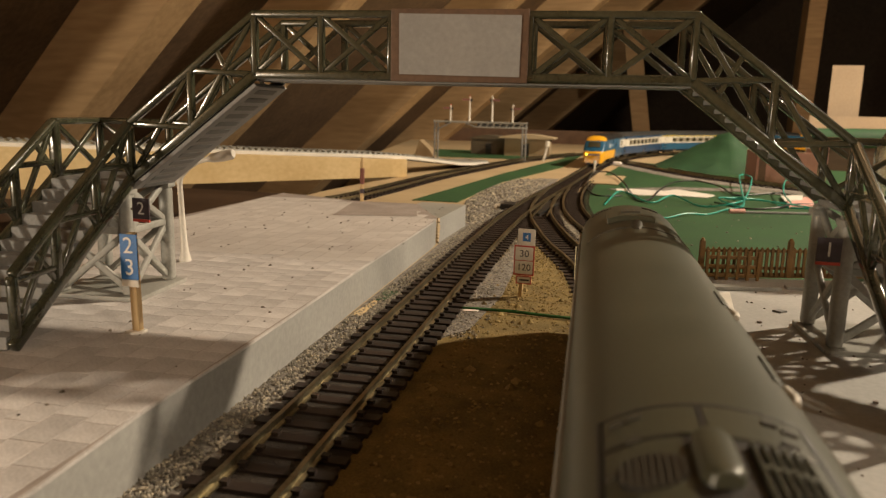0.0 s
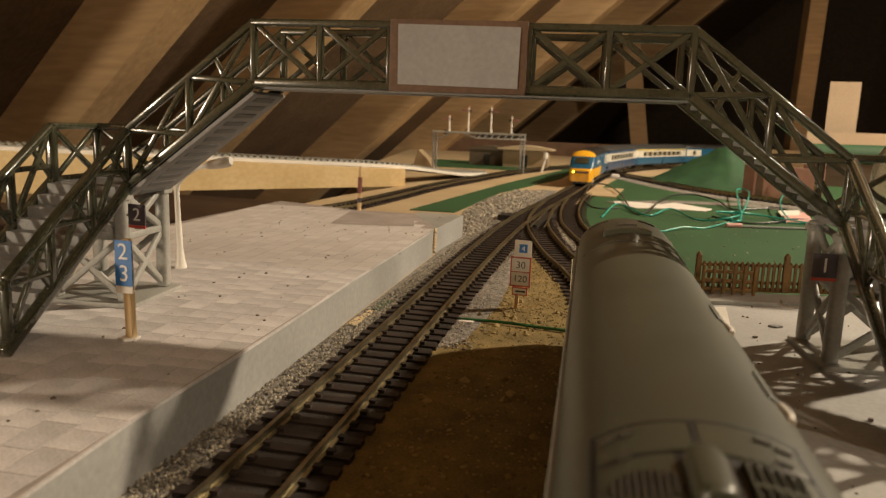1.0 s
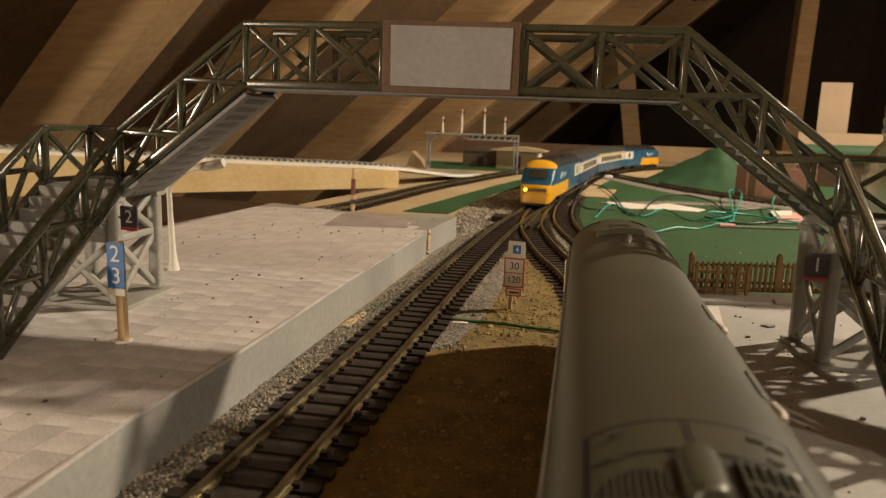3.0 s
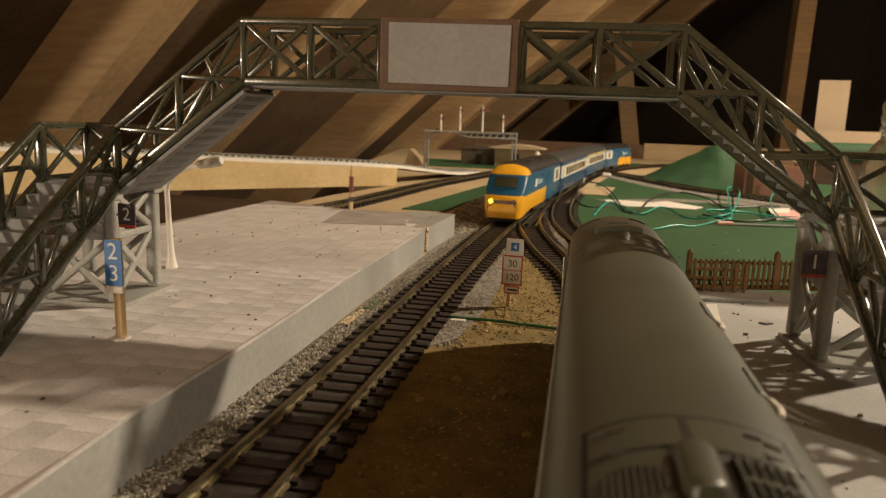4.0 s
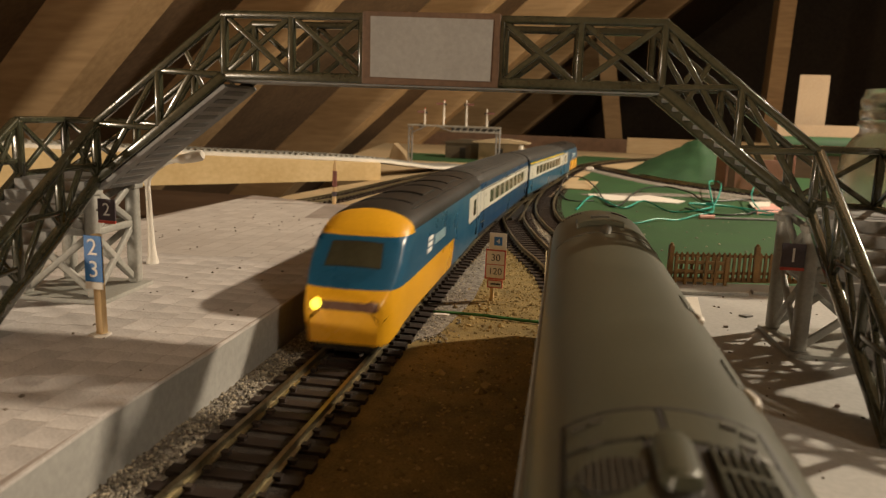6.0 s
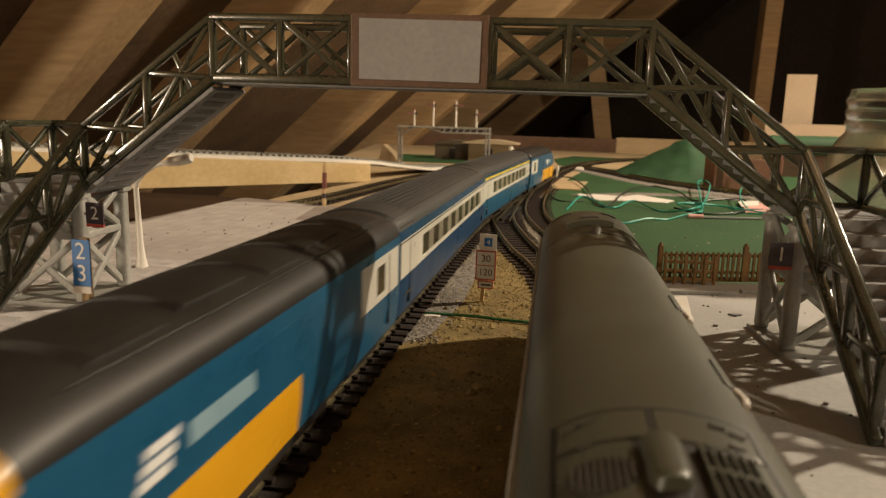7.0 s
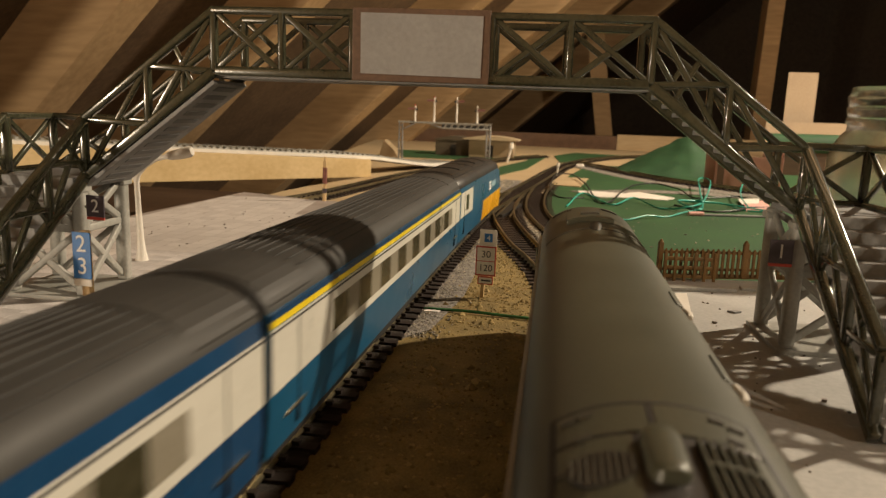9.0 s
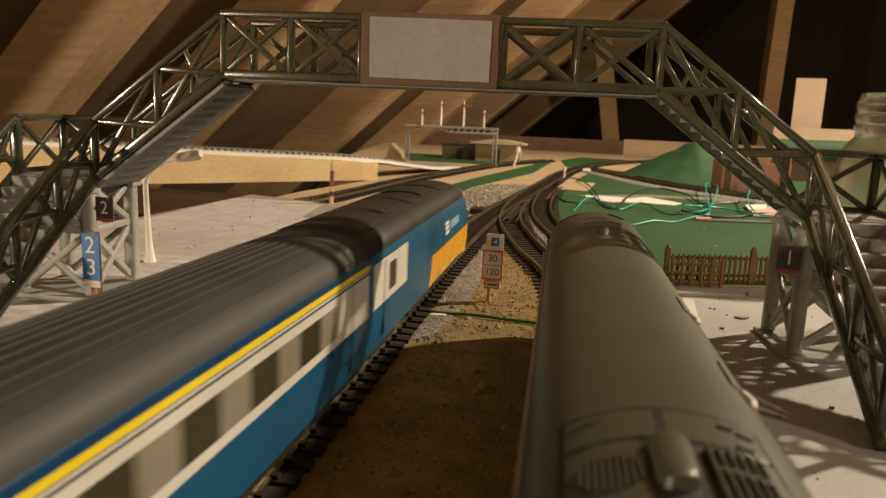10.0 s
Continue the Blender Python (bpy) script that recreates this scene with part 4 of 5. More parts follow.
    for sx in (-1, 1):
        pan = part("guard_panel", side_panel(sx, y0 + LEN_P - 50, y0 + LEN_P - 5, 22.5, 36.6), M["hst_white"], th, "cream guard's compartment panel", bevel=0.05)
        part("window", side_panel(sx, y0 + LEN_P - 33, y0 + LEN_P - 24, 25.0, 34.0, 0.25), M["window"], pan)
        part("door_line", side_panel(sx, y0 + LEN_P - 18, y0 + LEN_P - 17.6, 12, 36, 0.25), M["black"], pan)
        e0, n0 = (54, 69) if sx > 0 else (78, 50)
        for k in range(3):
            part("emblem", side_panel(sx, y0 + e0 + 1.2 * k, y0 + e0 + 9 + 1.2 * k, 26.6 + 2.3 * k, 28.2 + 2.3 * k, 0.16), M["ink"], th, "plain white emblem bars")
        part("name_bar", side_panel(sx, y0 + n0, y0 + n0 + 25, 27.8, 31.8, 0.14), M["pale_blue"], th, "faded pale lettering bar")
        for k in range(4):
            part("side_vent", side_panel(sx, y0 + 92 + k * 13, y0 + 102 + k * 13, 29, 36, 0.1), M["hst_blue"], th, bevel=0.1)
    for k, (ya, yb, lift) in enumerate(((54, 74, 0.5), (82, 108, 0.7), (116, 134, 0.4), (142, 172, 0.6), (180, 208, 0.4))):
        part("roof_hatch", roof_patch(-9 if k % 2 else -11, 9 if k % 2 else 11, y0 + ya, y0 + yb, lift, 8, HALF, GUT, TOP, 0.95), M["hst_black"], th, bevel=0.3)
    for x in (-12.5, 12.5):
        z = roof_z(x, HALF, GUT, TOP, 0.95)
        bar("roof_rib", (x, y0 + 46, z), (x, y0 + LEN_P - 4, z), 0.6, 0.7, M["hst_black"], th)
    bogie(th, y0 + 40)
    bogie(th, y0 + LEN_P - 34)
    part("fuel_tank", Shape().box(-14, 14, y0 + 76, y0 + 148, 3.0, 8.8), M["black"], th, bevel=1)
    return th


CARS = [power_car(True), coach(False), coach(True), power_car(False)]


# ---- raised board with the incline ----
def build_incline():
    th = thing("raised_board", (0, 0, 0), 0, "raised pine plank that carries a ballasted incline", "plank")
    A, B = Vector((-184, 841, 0)), Vector((-730, 267, 0))
    d = (B - A).normalized()
    back = Vector((d.y, -d.x, 0))
    back = back if back.y > 0 else -back
    L = (B - A).length
    zt = lambda s: 17.5 + 19.5 * s / 450
    rings = []
    for s in (0, L * 0.3, L * 0.6, L):
        p = A + d * s
        rings.append([p + Vector((0, 0, GROUND)), p + back * 46 + Vector((0, 0, GROUND)), p + back * 46 + Vector((0, 0, zt(s))), p + Vector((0, 0, zt(s)))])
    part("plank", Shape().loft(rings), M["pine"], th, bevel=0.6)
    mid = [A + d * s + back * 24 + Vector((0, 0, zt(s) + 0.2)) for s in (L, L * 0.75, L * 0.5, L * 0.25, 30)]
    path = smooth_path([tuple(p) for p in mid] + [(-196, 905, 12), (-180, 970, 5), (-166, 1035, -1), (-140, 1110, -3.5)], 6)
    bed = even(path, 10)
    part("track_bed", Shape().loft([[p + Vector((q.y, -q.x, 0)) * o + Vector((0, 0, z)) for o, z in ((-21, 0), (21, 0), (18, 4.7), (-18, 4.7))] for p, q in bed]), M["tower"], th, "pale grey foam track bed", bevel=0)
    s = Shape()
    for p, q in even(path, 7.5):
        n = Vector((q.y, -q.x, 0))
        s.beam(p + n * -23 + Vector((0, 0, 5.6)), p + n * 16 + Vector((0, 0, 5.0)), 3.4, 3.0)
    ob = part("sleeper_strip", s, M["tower"], th)
    ob["kind"] = "stuff"
    for o in (-8.65, 8.65):
        part("rail", Shape().loft([[p + Vector((q.y, -q.x, 0)) * (o + a) + Vector((0, 0, 4.2 + z)) for a, z in ((-0.6, 0), (0.6, 0), (0.6, 2.4), (-0.6, 2.4))] for p, q in bed]), M["rail"], th)
    for o in (-20, 20):
        part("edging", Shape().loft([[p + Vector((q.y, -q.x, 0)) * (o + a) + Vector((0, 0, z)) for a, z in ((-1.6, 0), (1.6, 0), (1.6, 3.6), (-1.6, 3.6))] for p, q in bed]), M["lamp_white"], th, "pale card edging")


build_incline()


# ---- signals and far huts ----
def build_gantry():
    th = thing("signal_gantry", (-158, 1205, GROUND), 0, "grey lattice signal gantry with four white signal posts", "signal gantry")
    top = 66
    for x in (-79, 77):
        for dx in (-3, 3):
            bar("post", (x + dx, 0, 0), (x + dx, 0, top), 2.8, 2.8, M["step"], th)
        for k in range(8):
            z0, z1 = 4 + k * 7.5, 4 + (k + 1) * 7.5
            bar("lacing", (x + (-3 if k % 2 else 3), 0, z0), (x + (3 if k % 2 else -3), 0, z1), 1.5, 1.5, M["step"], th)
        part("foot", Shape().box(x - 6, x + 6, -5, 5, 0, 2.2), M["tower"], th, bevel=0.4)
    bar("beam", (-84, -2, top), (82, -2, top), 3.0, 3.0, M["tower"], th)
    bar("beam", (-6, -2, top - 8), (82, -2, top - 8), 2.6, 2.6, M["tower"], th)
    for x0, x1 in ((-76, -52), (-6, -28)):
        bar("knee_brace", (x0, -2, top - 13 if x0 < -50 else top - 8), (x1, -2, top - 1), 2.2, 2.2, M["step"], th)
    part("walkway", Shape().box(-84, 82, -4, 5, top + 0.6, top + 2.0), M["tower"], th)
    for k in range(7):
        x = -2 + k * 11.5
        bar("web", (x, -2, top - 8), (x + 5.7, -2, top), 2.2, 2.2, M["tower"], th)
    part("back_plate", Shape().box(-6, 82, 1, 2, top - 8, top + 0.5), M["black"], th, "dark plate behind the lattice")
    for x, z, arm in ((-54, 29, -1), (-20, 44, -1), (20, 44, 1), (56, 30, 1)):
        sig = part("signal_post", Shape().rod([(x, 0, top + 1.5), (x, 0, top + z)], [1.9, 1.3], 10), M["lamp_white"], th, "white signal post", smooth=40)
        part("finial", Shape().rod([(x, 0, top + z), (x, 0, top + z + 2.5)], [1.6, 0.2], 8), M["red"] if arm < 0 else M["lamp_white"], sig)
        part("arm", Shape().box(min(x, x + arm * 13), max(x, x + arm * 13), -1.6, -1.0, top + z - 7, top + z - 3.6), M["arm"], sig, "faded red signal arm" if arm < 0 else "dark signal arm")
        part("lamp", Shape().box(x - arm * 3 - 1.4, x - arm * 3 + 1.4, -1.5, 1.5, top + z - 8, top + z - 4), M["black"], sig)


build_gantry()


def hut(name, at, w, d, h, mat, roof_mat, label, over=6):
    th = thing(name, at, 0, label, "hut")
    part("wall", Shape().box(0, w, 0, d, 0, h), mat, th, bevel=0.5)
    n = 10
    rings = []
    for y in (-over, d + over):
        rings.append([(-over + (w + 2 * over) * k / n, y, h + 1 + 6 * math.sin(math.pi * k / n)) for k in range(n + 1)] + [(w + over, y, h - 1), (-over, y, h - 1)])
    part("roof", Shape().loft(rings), roof_mat, th, smooth=40)
    part("doorway", Shape().box(w * 0.4, w * 0.55, -0.6, 0.4, 0, h * 0.7), M["black"], th)


hut("platform_shelter", (-140, 1370, GROUND), 88, 45, 36, M["tan"], M["tan_roof"], "tan card shelter with a rounded pale roof", 10)
hut("goods_shed", (-212, 1395, GROUND), 76, 45, 32, M["tallow"], M["tallow"], "dark brown card goods shed", 2)
part("wedge_block", Shape().add([(0, 0, 0), (38, 0, 0), (38, 30, 0), (0, 30, 0), (10, 0, 32), (30, 0, 14), (30, 30, 14), (10, 30, 32)],
                                [(3, 2, 1, 0), (4, 5, 6, 7), (0, 1, 5, 4), (1, 2, 6, 5), (2, 3, 7, 6), (3, 0, 4, 7)]), M["tan"],
     thing("wood_offcut", (-286, 1235, GROUND), 0, "sloping tan wood offcut by the gantry", "offcut"), bevel=0.8)


def white_marker(at, lean, label, k=1.0):
    th = thing("white_post", at, 0, label, "post")
    part("stem", Shape().rod([(0, 0, 0), (lean, 0, 26 * k)], 2.4 * k, 8), M["lamp_white"], th, smooth=40)
    part("head", Shape().rod([(lean, 0, 26 * k), (lean * 1.1, 0, 36 * k)], [4.5 * k, 4.0 * k], 10), M["lamp_white"], th, smooth=40)


white_marker((-52, 1260, GROUND), 6, "leaning white marker post by the far track")
white_marker((47, 1010, GROUND), 1, "small white marker post beside the bend", 0.55)
hs = thing("point_motor", (78, 1230, GROUND), 0, "white rounded housing beside the bend", "housing")
part("cover", Shape().loft([[(x * k, y * k, z) for x, y in ((-14, -8), (14, -8), (16, 0), (14, 8), (-14, 8), (-16, 0))] for k, z in ((0.5, 0), (0.47, 4), (0.35, 6))]), M["paper"], hs, bevel=0.6)


# ---- hill, house, fence, lamp and odds and ends ----
def build_hill():
    th = thing("hill", (228, 1180, GROUND), 0, "green cloth draped over a peaked hill", "hill")
    n, m = 40, 34
    v, f = [], []
    for j in range(m + 1):
        for i in range(n + 1):
            x, y = -115 + 250 * i / n, -88 + 203 * j / m
            a = max(0.0, 1 - abs(x - 22) / (118 if x < 22 else 110)) * max(0.0, 1 - abs(y - 5) / (90 if y < 5 else 105))
            z = 63 * a ** 0.85 + 2.2 * noise.noise(Vector((x * 0.06, y * 0.06, 3))) * (0.3 + a) + abs(noise.noise(Vector((x * 0.03 + y * 0.05, 0, 9)))) * 5 * a
            v.append((x, y, max(0.9, z)))
    f = [(j * (n + 1) + i, j * (n + 1) + i + 1, (j + 1) * (n + 1) + i + 1, (j + 1) * (n + 1) + i) for j in range(m) for i in range(n)]
    part("cloth", Shape().add(v, f), M["hill"], th, smooth=60)


build_hill()
th = thing("card_house", (258, 968, GROUND), 4, "pinkish brown card house with an open front", "house")
part("wall", Shape().box(0, 80, 0, 3, 0, 42), M["brick"], th, bevel=0.3)
part("wall", Shape().box(0, 3, 3.2, 60, 0, 42), M["brick"], th, bevel=0.3)
part("wall", Shape().box(77, 80, 3.2, 60, 0, 46), M["brick"], th, bevel=0.3)
part("doorway", Shape().box(3, 12, -0.6, 0.4, 2, 36), M["sign_brown"], th)
part("floor_card", Shape().box(3.2, 76.8, 3.2, 60, 0, 1), M["tan"], th)
th = thing("paper_strip", (324, 900, GROUND), 0, "pink paper strip standing on edge", "paper")
part("sheet", Shape().beam((0, 0, 0), (1, 0, 46), 0.8, 9, (0, 1, 0)).beam((0, 0, 46), (2, 0, 56), 0.8, 6, (0, 1, 0)), M["pink"], th)


def build_fence():
    th = thing("picket_fence", (121, 262, 11.0), 16, "brown plastic picket fence at the platform's end", "fence")
    for x in (0, 40, 80):
        part("post", Shape().box(x - 1.1, x + 1.1, -1, 1, 0, 16.5), M["fence"], th, bevel=0.25)
        part("post_cap", Shape().rod([(x, 0, 16.5), (x, 0, 17.8)], [1.2, 0.5], 8), M["fence"], th)
    for z in (1.0, 4.2, 12.0):
        bar("rail", (0, 0.4, z), (80, 0.4, z), 0.9, 2.2 if z < 4 else 1.3, M["fence"], th)
    pk = mesh_of("picket", Shape().add([(-0.6, -0.9, 1), (0.6, -0.9, 1), (0.6, -0.9, 12.9), (0, -0.9, 13.9), (-0.6, -0.9, 12.9), (-0.6, -0.1, 1), (0.6, -0.1, 1), (0.6, -0.1, 12.9), (0, -0.1, 13.9), (-0.6, -0.1, 12.9)],
                                       [(0, 1, 2, 3, 4), (9, 8, 7, 6, 5)] + [(k, 5 + k, 5 + (k + 1) % 5, (k + 1) % 5) for k in range(5)]), M["fence"])
    for k in range(1, 33):
        if k * 2.45 % 40 > 1.5:
            same_part("picket", pk, th, (k * 2.45, 0, 0))
    th = thing("fence_gate", (123, 258, 11.0), 10, "low brown plastic gate leaning on the fence", "gate")
    for z in (2, 6, 10):
        bar("rail", (0, 0, z), (22, 0, z), 0.9, 1.6, M["fence"], th)
    for x in (0, 4.4, 8.8, 13.2, 17.6, 22):
        bar("stile", (x, -0.6, 0), (x, -0.6, 13), 1.4, 0.8, M["fence"], th)


build_fence()


def build_lamp_post():
    th = thing("street_lamp", (-103.5, 211, PZ), 0, "white plastic platform lamp with a curved arm", "street lamp")
    part("base", Shape().rod([(0, 0, 0), (0, 0, 1.2), (0, 0, 4), (-0.2, 0, 9)], [2.8, 2.6, 1.9, 1.5], 14), M["lamp_white"], th, smooth=45)
    part("post", Shape().rod([(-0.2, 0, 8), (-0.8, 0, 24), (-1.2, 0, 36)], [1.5, 1.25, 1.15], 14), M["lamp_white"], th, smooth=45)
    part("arm", Shape().rod([(-1.2, 0, 34), (-0.6, 0, 37.5), (3, 0, 41.5), (8, 0, 44.6), (14, 0, 46.2)], [1.2, 1.2, 1.15, 1.1, 1.1], 12), M["lamp_white"], th, smooth=45)
    part("stub", Shape().rod([(-1.2, 0, 35), (-3.6, 0, 38.4), (-4.6, 0, 40)], [1.2, 1.1, 0.9], 10), M["lamp_white"], th, "broken stub of a second arm", smooth=45)
    part("lantern", Shape().rod([(13, 0, 46), (15, 0, 46.4), (20, 0, 47.4), (24.4, 0, 48.6), (25.4, 0, 48.8)], [1.2, 1.9, 2.3, 2.4, 1.7], 14), M["lamp_white"], th, smooth=45)


build_lamp_post()
th = thing("marker_pole", (-104.5, 447, PZ), 0, "striped wooden pole at the platform's far end", "pole")
part("stick", Shape().rod([(0, 0, 0), (0.3, 0, 30)], 1.5, 8), M["matchwood"], th)
part("stick_tip", Shape().rod([(0.3, 0, 26), (0.4, 0, 33)], 0.9, 8), M["matchwood"], th)
part("red_band", Shape().rod([(0.1, 0, 13), (0.3, 0, 25)], 1.8, 8), M["arm"], th)
part("blue_band", Shape().rod([(0, 0, 6), (0.1, 0, 9.5)], 1.8, 8), M["dark_card"], th)


def build_jar():
    th = thing("glass_jar", (243, 335, 11.0), 0, "empty screw-top glass jar behind the footbridge", "jar")
    def turned(profile, n=40):
        return Shape().loft([[(r * math.cos(2 * math.pi * k / n), r * math.sin(2 * math.pi * k / n), z) for k in range(n)] for r, z in [(r, z * 0.94) for r, z in profile]], True, False)
    outer = [(0.1, 0.0), (33, 0.0), (35, 2), (35, 56), (34, 63), (30, 70), (27.5, 73), (27.5, 76), (28.6, 77), (28.6, 79), (27.6, 80), (28.6, 83), (28.6, 85), (27.6, 86), (28.6, 89), (28.6, 91), (27.4, 93), (27, 96)]
    inner = [(25.4, 96), (25.6, 73), (28, 69.5), (31.6, 63), (32.6, 56), (32.6, 4), (31, 2.6), (0.1, 2.6)]
    part("jar", turned(outer + inner), M["glass"], th, smooth=60)


build_jar()
setting("backboard", Shape().box(170, 1100, 2030, 2048, GROUND, 37), M["board"], "pale timber board along the layout's back edge", "board")
setting("backboard_dark", Shape().box(-500, 169, 2020, 2042, GROUND, 32), M["sign_brown"], "dark timber board along the layout's back edge", "board")
th = thing("card_sheet", (492, 1500, 50), -3, "tall buff card leaning against the back", "card")
part("sheet", Shape().prism([(-27, 0), (27, 0), (27, 2), (-27, 2)], -55, 132), M["card"], th)
th = thing("card_sheet", (520, 1480, GROUND), -2, "long low buff card box", "card")
part("sheet", Shape().box(-90, 110, 0, 3, 0, 92), M["card"], th)
th = thing("cloth_roll", (480, 1300, GROUND), 0, "roll of dark green cloth on the board", "cloth")
part("roll", Shape().rod([(-80, 0, 52), (90, 0, 55)], [19, 18], 20), M["hill"], th, smooth=50)
part("support", Shape().box(-80, 90, -14, 14, 0, 40), M["brown"], th)
th = thing("paper_piece", (130, 770, GROUND + 1), 0, "torn white paper lying on the grass", "paper")
part("sheet", Shape().prism([(-50, 26), (-48, 4), (-26, -34), (10, -20), (45, -26), (56, 2), (20, 50), (2, 22), (-30, 30)], 0.1, 0.9), M["paper"], th)
th = thing("paper_piece", (262, 735, GROUND + 1), 0, "pink and white label lying among the wires", "paper")
part("sheet", Shape().prism([(-18, -50), (10, -25), (24, 55), (-6, 30)], 0.1, 2.0), M["pink"], th)
part("sheet", Shape().prism([(-14, -6), (6, 10), (18, 62), (-8, 44)], 2.1, 2.9), M["paper"], th)
th = thing("card_piece", (68, 915, GROUND + 1), 0, "cream card lying beside the bend", "card")
part("sheet", Shape().prism([(-20, -66), (14, -70), (24, 60), (-14, 62)], 0.1, 1.2), M["board"], th)
th = thing("card_piece", (20, 800, GROUND), 0, "cream card edge beside the main line", "card")
part("sheet", Shape().prism([(18, -60), (26, -55), (34, 60), (40, 150), (30, 150), (22, 40)], 0.1, 1.0), M["board"], th)
th = thing("screwdriver", (215, 630, GROUND + 1), 8, "thin grey screwdriver lying on the grass", "tool")
part("shaft", Shape().rod([(-20, 0, 1.2), (40, 6, 1.2)], 1.1, 8), M["step"], th)
part("handle", Shape().rod([(-34, -2, 2), (-20, 0, 2)], 2.0, 10), M["pink"], th, smooth=40)


def wire(label, mat, pts, r):
    th = thing("wire", (0, 0, 0), 0, label, "wire", "loose wires")
    line = smooth_path([(x, y, GROUND + 1.6 + z) for x, y, z in pts], 5)
    part("strand", Shape().rod(line, r, 6), mat, th, smooth=60)


wire("tangled teal wire lying on the grass", M["teal"], [(71, 635, 0), (86, 731, 4), (114, 664, 1), (138, 712, 4), (161, 663, 0), (190, 650, 6), (216, 757, 3), (248, 935, 9), (236, 950, 10), (216, 800, 8), (195, 640, 4), (180, 690, 6), (227, 723, 2), (242, 689, 0), (265, 680, 1)], 0.8)
wire("teal wire running to the tangle", M["teal"], [(110, 560, 0), (124, 564, 0), (142, 585, 2), (160, 601, 0), (180, 630, 2), (195, 651, 3), (204, 700, 6), (190, 725, 2), (225, 700, 4), (270, 690, 0)], 0.75)
wire("teal wire looped by the label", M["teal"], [(250, 690, 0), (251, 751, 8), (270, 840, 14), (287, 858, 14), (288, 800, 8), (282, 740, 2)], 0.75)
wire("thin black wire looped on the grass", M["wire_black"], [(87, 720, 0), (63, 711, 0), (50, 760, 2), (47, 860, 5), (50, 955, 6), (70, 970, 5), (88, 860, 3), (95, 760, 2), (103, 680, 0), (116, 700, 1), (130, 790, 3), (150, 870, 4), (177, 905, 4), (200, 850, 3), (206, 780, 1), (230, 790, 1), (260, 811, 2), (272, 790, 0)], 0.9)
wire("black wire under the tangle", M["wire_black"], [(178, 700, 0), (200, 660, 0), (230, 670, 1), (250, 700, 2), (285, 730, 0)], 1.0)
wire("thin green wire laid across the sand", M["wire_green"], [(17, 229.5, -0.4), (24, 229.5, -0.2), (40, 229, 0.2), (58, 227.5, 0), (78, 226, 0)], 0.75)
th = thing("white_chip", (24, 226.5, GROUND + 0.6), 12, "small white plaster chip beside the rail", "chip")
part("chip", Shape().prism([(-3.5, -1.2), (3, -1.6), (4, 0.8), (-2, 1.8)], 0, 0.9), M["paper"], th, bevel=0.2)
th = thing("yellow_strip", (-19, 300, GROUND), 0, "strip of bare yellow board at the platform foot", "strip")
part("strip", Shape().prism([(-3.6, -95), (1.2, -95), (0.4, -70), (-1.8, -70)], 0.7, 1.2), M["pine"], th)
part("green_patch", Shape().prism([(-1.5, -68), (2.5, -68), (3, -50), (-3, -48)], 0.7, 1.1), M["grass"], th)


# ---- loose stones, sand and paving ----
def pebble(s, c, r):
    k = random.randint(5, 6)
    top, bot = (c[0], c[1], c[2] + r * random.uniform(0.6, 1.0)), None
    ring = [(c[0] + r * random.uniform(0.7, 1.25) * math.cos(2 * math.pi * (i + random.random() * 0.5) / k),
             c[1] + r * random.uniform(0.7, 1.25) * math.sin(2 * math.pi * (i + random.random() * 0.5) / k), c[2] + r * random.uniform(-0.1, 0.35)) for i in range(k)]
    low = [(x * 0.96 + c[0] * 0.04, y * 0.96 + c[1] * 0.04, c[2] - r * 0.5) for x, y, z in ring]
    s.add([top] + ring + low, [(0, 1 + i, 1 + (i + 1) % k) for i in range(k)] + [(1 + i, 1 + k + i, 1 + k + (i + 1) % k, 1 + (i + 1) % k) for i in range(k)])


def scatter(name, label, mat, count, place, rmin, rmax, z):
    s = Shape()
    for _ in range(count):
        x, y = place()
        pebble(s, (x, y, z), random.uniform(rmin, rmax))
    me = bpy.data.meshes.new(name)
    me.from_pydata([(x * MM, y * MM, w * MM) for x, y, w in s.v], [], s.f)
    me.materials.append(mat)
    tagged(new(name, me), label, "stones", kind="stuff")


def near(a, b, p=1.6):
    return a + (b - a) * random.random() ** p


def strip_left():
    y = near(20, 470, 1.3)
    return -9.6 - 0.012 * y - 10 * random.random() ** 1.2, y


def strip_right():
    y = near(188, 450, 1.0)
    return 24.0 - 0.016 * y + abs(random.gauss(0, 5.5)), y


def far_bed():
    y = random.uniform(470, 880)
    t = (y - 470) / 410
    return random.uniform(-40 - 20 * math.sin(3 * t), -8 + 8 * t), y


def wedge():
    y = random.uniform(375, 580)
    t = (y - 375) / 205
    return random.uniform(61 - 28 * t, 72 - 36 * t), y


def sandy():
    y = random.uniform(-60, 440)
    return random.uniform(27, 72 - max(0, y - 220) * 0.16), y


scatter("ballast_stones", "loose grey ballast along the platform foot", M["stones"], 4200, strip_left, 0.22, 0.62, GROUND + 1.2)
scatter("ballast_stones", "loose grey ballast along the sandy bank", M["stones"], 1500, strip_right, 0.25, 0.75, GROUND + 1.0)
scatter("ballast_stones", "loose grey ballast by the points", M["stones"], 2200, far_bed, 0.7, 1.8, GROUND + 0.8)
scatter("ballast_stones", "pale ballast between the diverging tracks", M["stones"], 700, wedge, 0.6, 1.4, GROUND + 1.0)
scatter("sand_grains", "clumps of yellow sand between the tracks", M["sand_grain"], 3200, sandy, 0.25, 0.8, GROUND + 0.65)
scatter("sand_lumps", "larger brown lumps in the sand", M["sand_grain"], 90, sandy, 0.9, 2.0, GROUND + 0.6)
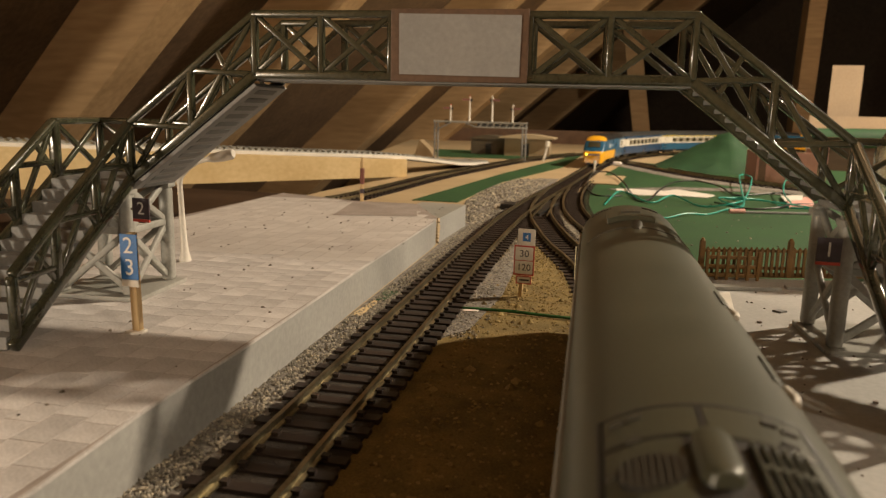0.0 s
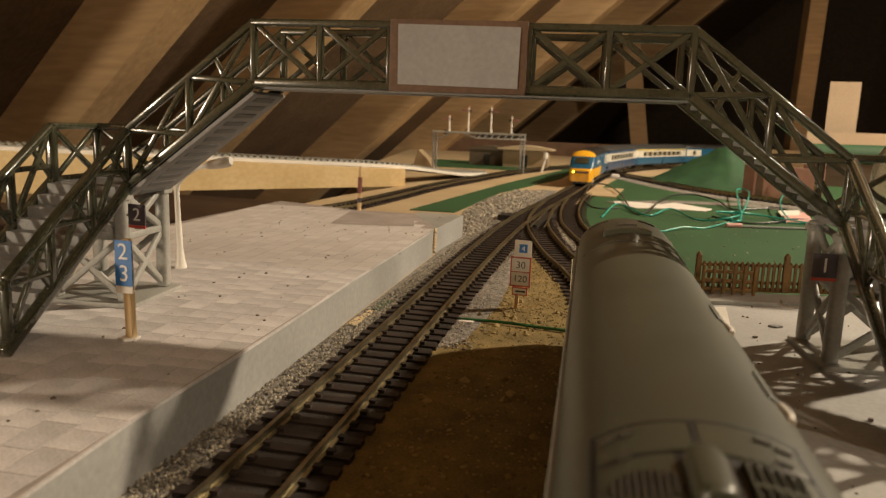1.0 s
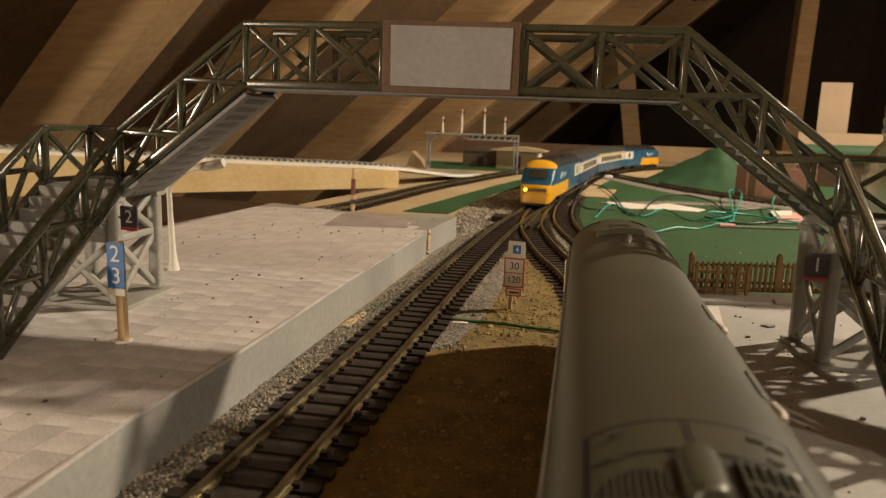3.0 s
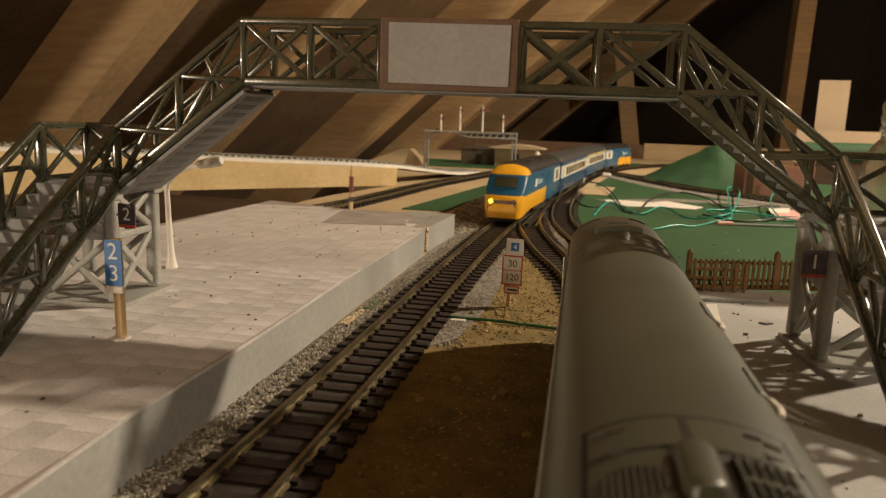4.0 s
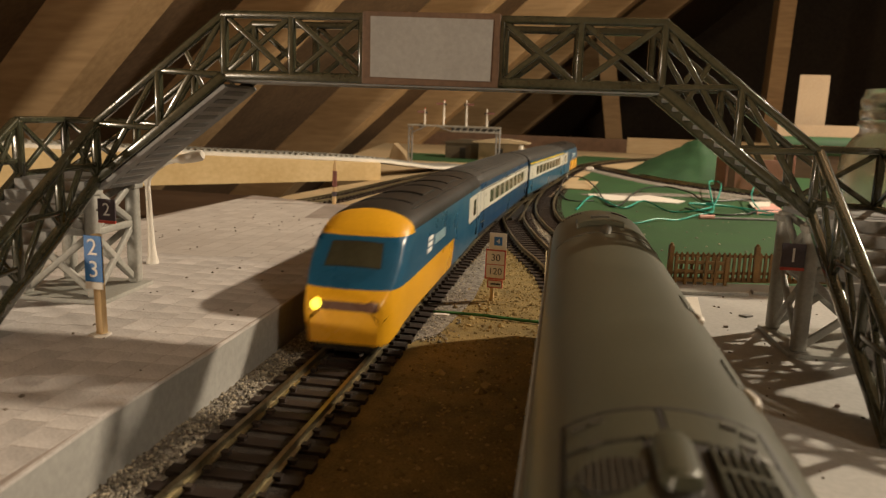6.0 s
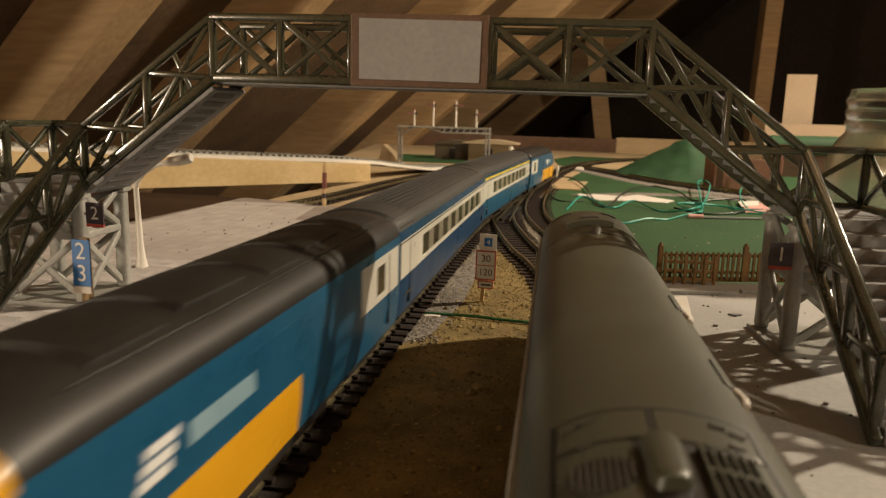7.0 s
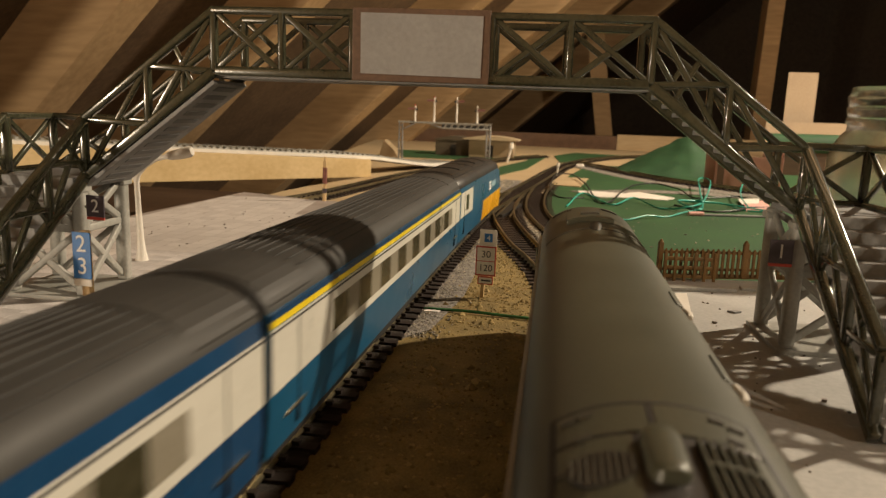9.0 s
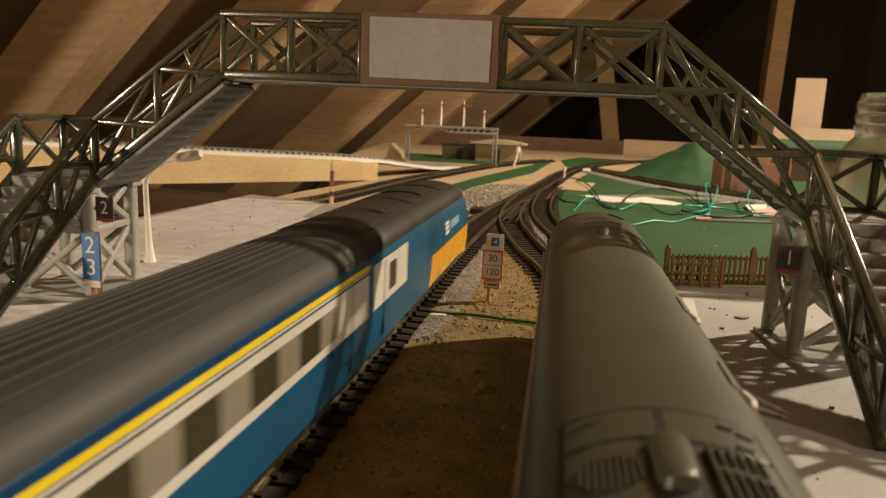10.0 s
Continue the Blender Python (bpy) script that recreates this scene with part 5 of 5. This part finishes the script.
scatter("platform_grit", "dark crumbs scattered on the paving", M["grit"], 150, lambda: (random.uniform(-170, -24), near(25, 440, 1.2)), 0.25, 0.75, PZ + 0.1)
scatter("pavement_grit", "small crumbs on the grey card", M["grit"], 60, lambda: (random.uniform(124, 190), random.uniform(60, 240)), 0.25, 0.6, 11.1)
scatter("grass_litter", "pale scraps scattered on the grass", M["stones"], 120, lambda: (random.uniform(110, 330), random.uniform(400, 850)), 0.5, 1.3, GROUND + 1.1)


def build_paving():
    """Flagstones in courses that run along the platform, joints staggered; the nearest are pieces of their own."""
    halves = (3.6, 4.6, 5.6, 6.6)
    c = 4.35
    meshes = [mesh_of("flagstone", Shape().add([(-c, -q, -0.2), (c, -q, -0.2), (c, q, -0.2), (-c, q, -0.2), (-c + 0.06, -q + 0.06, 0), (c - 0.06, -q + 0.06, 0), (c - 0.06, q - 0.06, 0), (-c + 0.06, q - 0.06, 0)],
                                               [(4, 5, 6, 7), (0, 1, 5, 4), (1, 2, 6, 5), (2, 3, 7, 6), (3, 0, 4, 7)]), M["paving"]) for q in [q - 0.06 for q in halves]]
    rest = Shape()
    count = 0
    for course in range(27):
        y = -45.0 + random.uniform(0, 9)
        while y < 440:
            k = random.choice((0, 1, 1, 2, 2, 3))
            q = halves[k]
            cy = y + q
            y += 2 * q
            cx = -17.7 - 0.0315 * cy - 8.8 * (course + 0.5)
            left = -184 if cy > 325 else (-184 - (325 - cy) * 0.47 if cy > 240 else -224 - (240 - cy) * 0.42)
            if cx - c < left + 1 or (cy > 380 and cx > -34 - (cy - 380) * 0.47 - c):
                continue
            dz = random.uniform(-0.02, 0.02)
            if 15 < cy < 235 and cx > -125 and count < 300:
                same_part("flagstone", meshes[k], island, (cx, cy, PZ + dz), 1.8 + random.uniform(-0.3, 0.3))
                count += 1
            else:
                rest.add([(cx - c + 0.06, cy - q + 0.1, PZ + dz), (cx + c - 0.06, cy - q + 0.1, PZ + dz), (cx + c - 0.06, cy + q - 0.1, PZ + dz), (cx - c + 0.06, cy + q - 0.1, PZ + dz)], [(0, 1, 2, 3)])
    me = bpy.data.meshes.new("flagstones")
    me.from_pydata([(p * MM, r * MM, w * MM) for p, r, w in rest.v], [], rest.f)
    me.materials.append(M["paving_far"])
    ob = new("flagstones", me)
    ob.parent = island
    ob["kind"] = "stuff"


build_paving()


# ---- movement ----
ARC = [0.0]
for a, b in zip(main_line, main_line[1:]):
    ARC.append(ARC[-1] + (b - a).length)
NOSE = ((0, 1118), (1, 968), (2.5, 738), (4, 514), (4.5, 427), (5, 337), (5.5, 247), (7, -44), (7.5, -140), (8, -238), (8.5, -334), (9, -431), (9.5, -530), (10, -630))


def along(s):
    """Point of the main line at arc length s from its near end."""
    i = max(0, min(len(ARC) - 2, int(np.searchsorted(ARC, s)) - 1))
    t = (s - ARC[i]) / (ARC[i + 1] - ARC[i])
    return main_line[i] + (main_line[i + 1] - main_line[i]) * t


def nose_at(t):
    ts, ys = [r[0] for r in NOSE], [r[1] for r in NOSE]
    i = max(0, min(len(ts) - 2, int(np.searchsorted(ts, t)) - 1))
    m = [(ys[min(k + 1, len(ts) - 1)] - ys[max(k - 1, 0)]) / (ts[min(k + 1, len(ts) - 1)] - ts[max(k - 1, 0)]) for k in range(len(ts))]
    h = ts[i + 1] - ts[i]
    u = (t - ts[i]) / h
    return ((2 * u ** 3 - 3 * u * u + 1) * ys[i] + (u ** 3 - 2 * u * u + u) * h * m[i]
            + (3 * u * u - 2 * u ** 3) * ys[i + 1] + (u ** 3 - u * u) * h * m[i + 1])


def motions():
    times = [k * 0.25 for k in range(41)]
    o = 0.0
    for n, (car, L) in enumerate(zip(CARS, (LEN_P, LEN_C, LEN_C, LEN_P))):
        off = o + L / 2
        o += L
        rows = []
        for t in times:
            s = nose_at(t) + 1000 + off
            f, r = along(s - L * 0.33), along(s + L * 0.33)
            c, d = (f + r) / 2, (r - f).normalized()
            rows.append((t, pose(c.x * MM, c.y * MM, 0, 0, 0, math.degrees(math.atan2(-d.x, d.y)) + (180 if n == 3 else 0))))
        walk(car, rows)


motions()
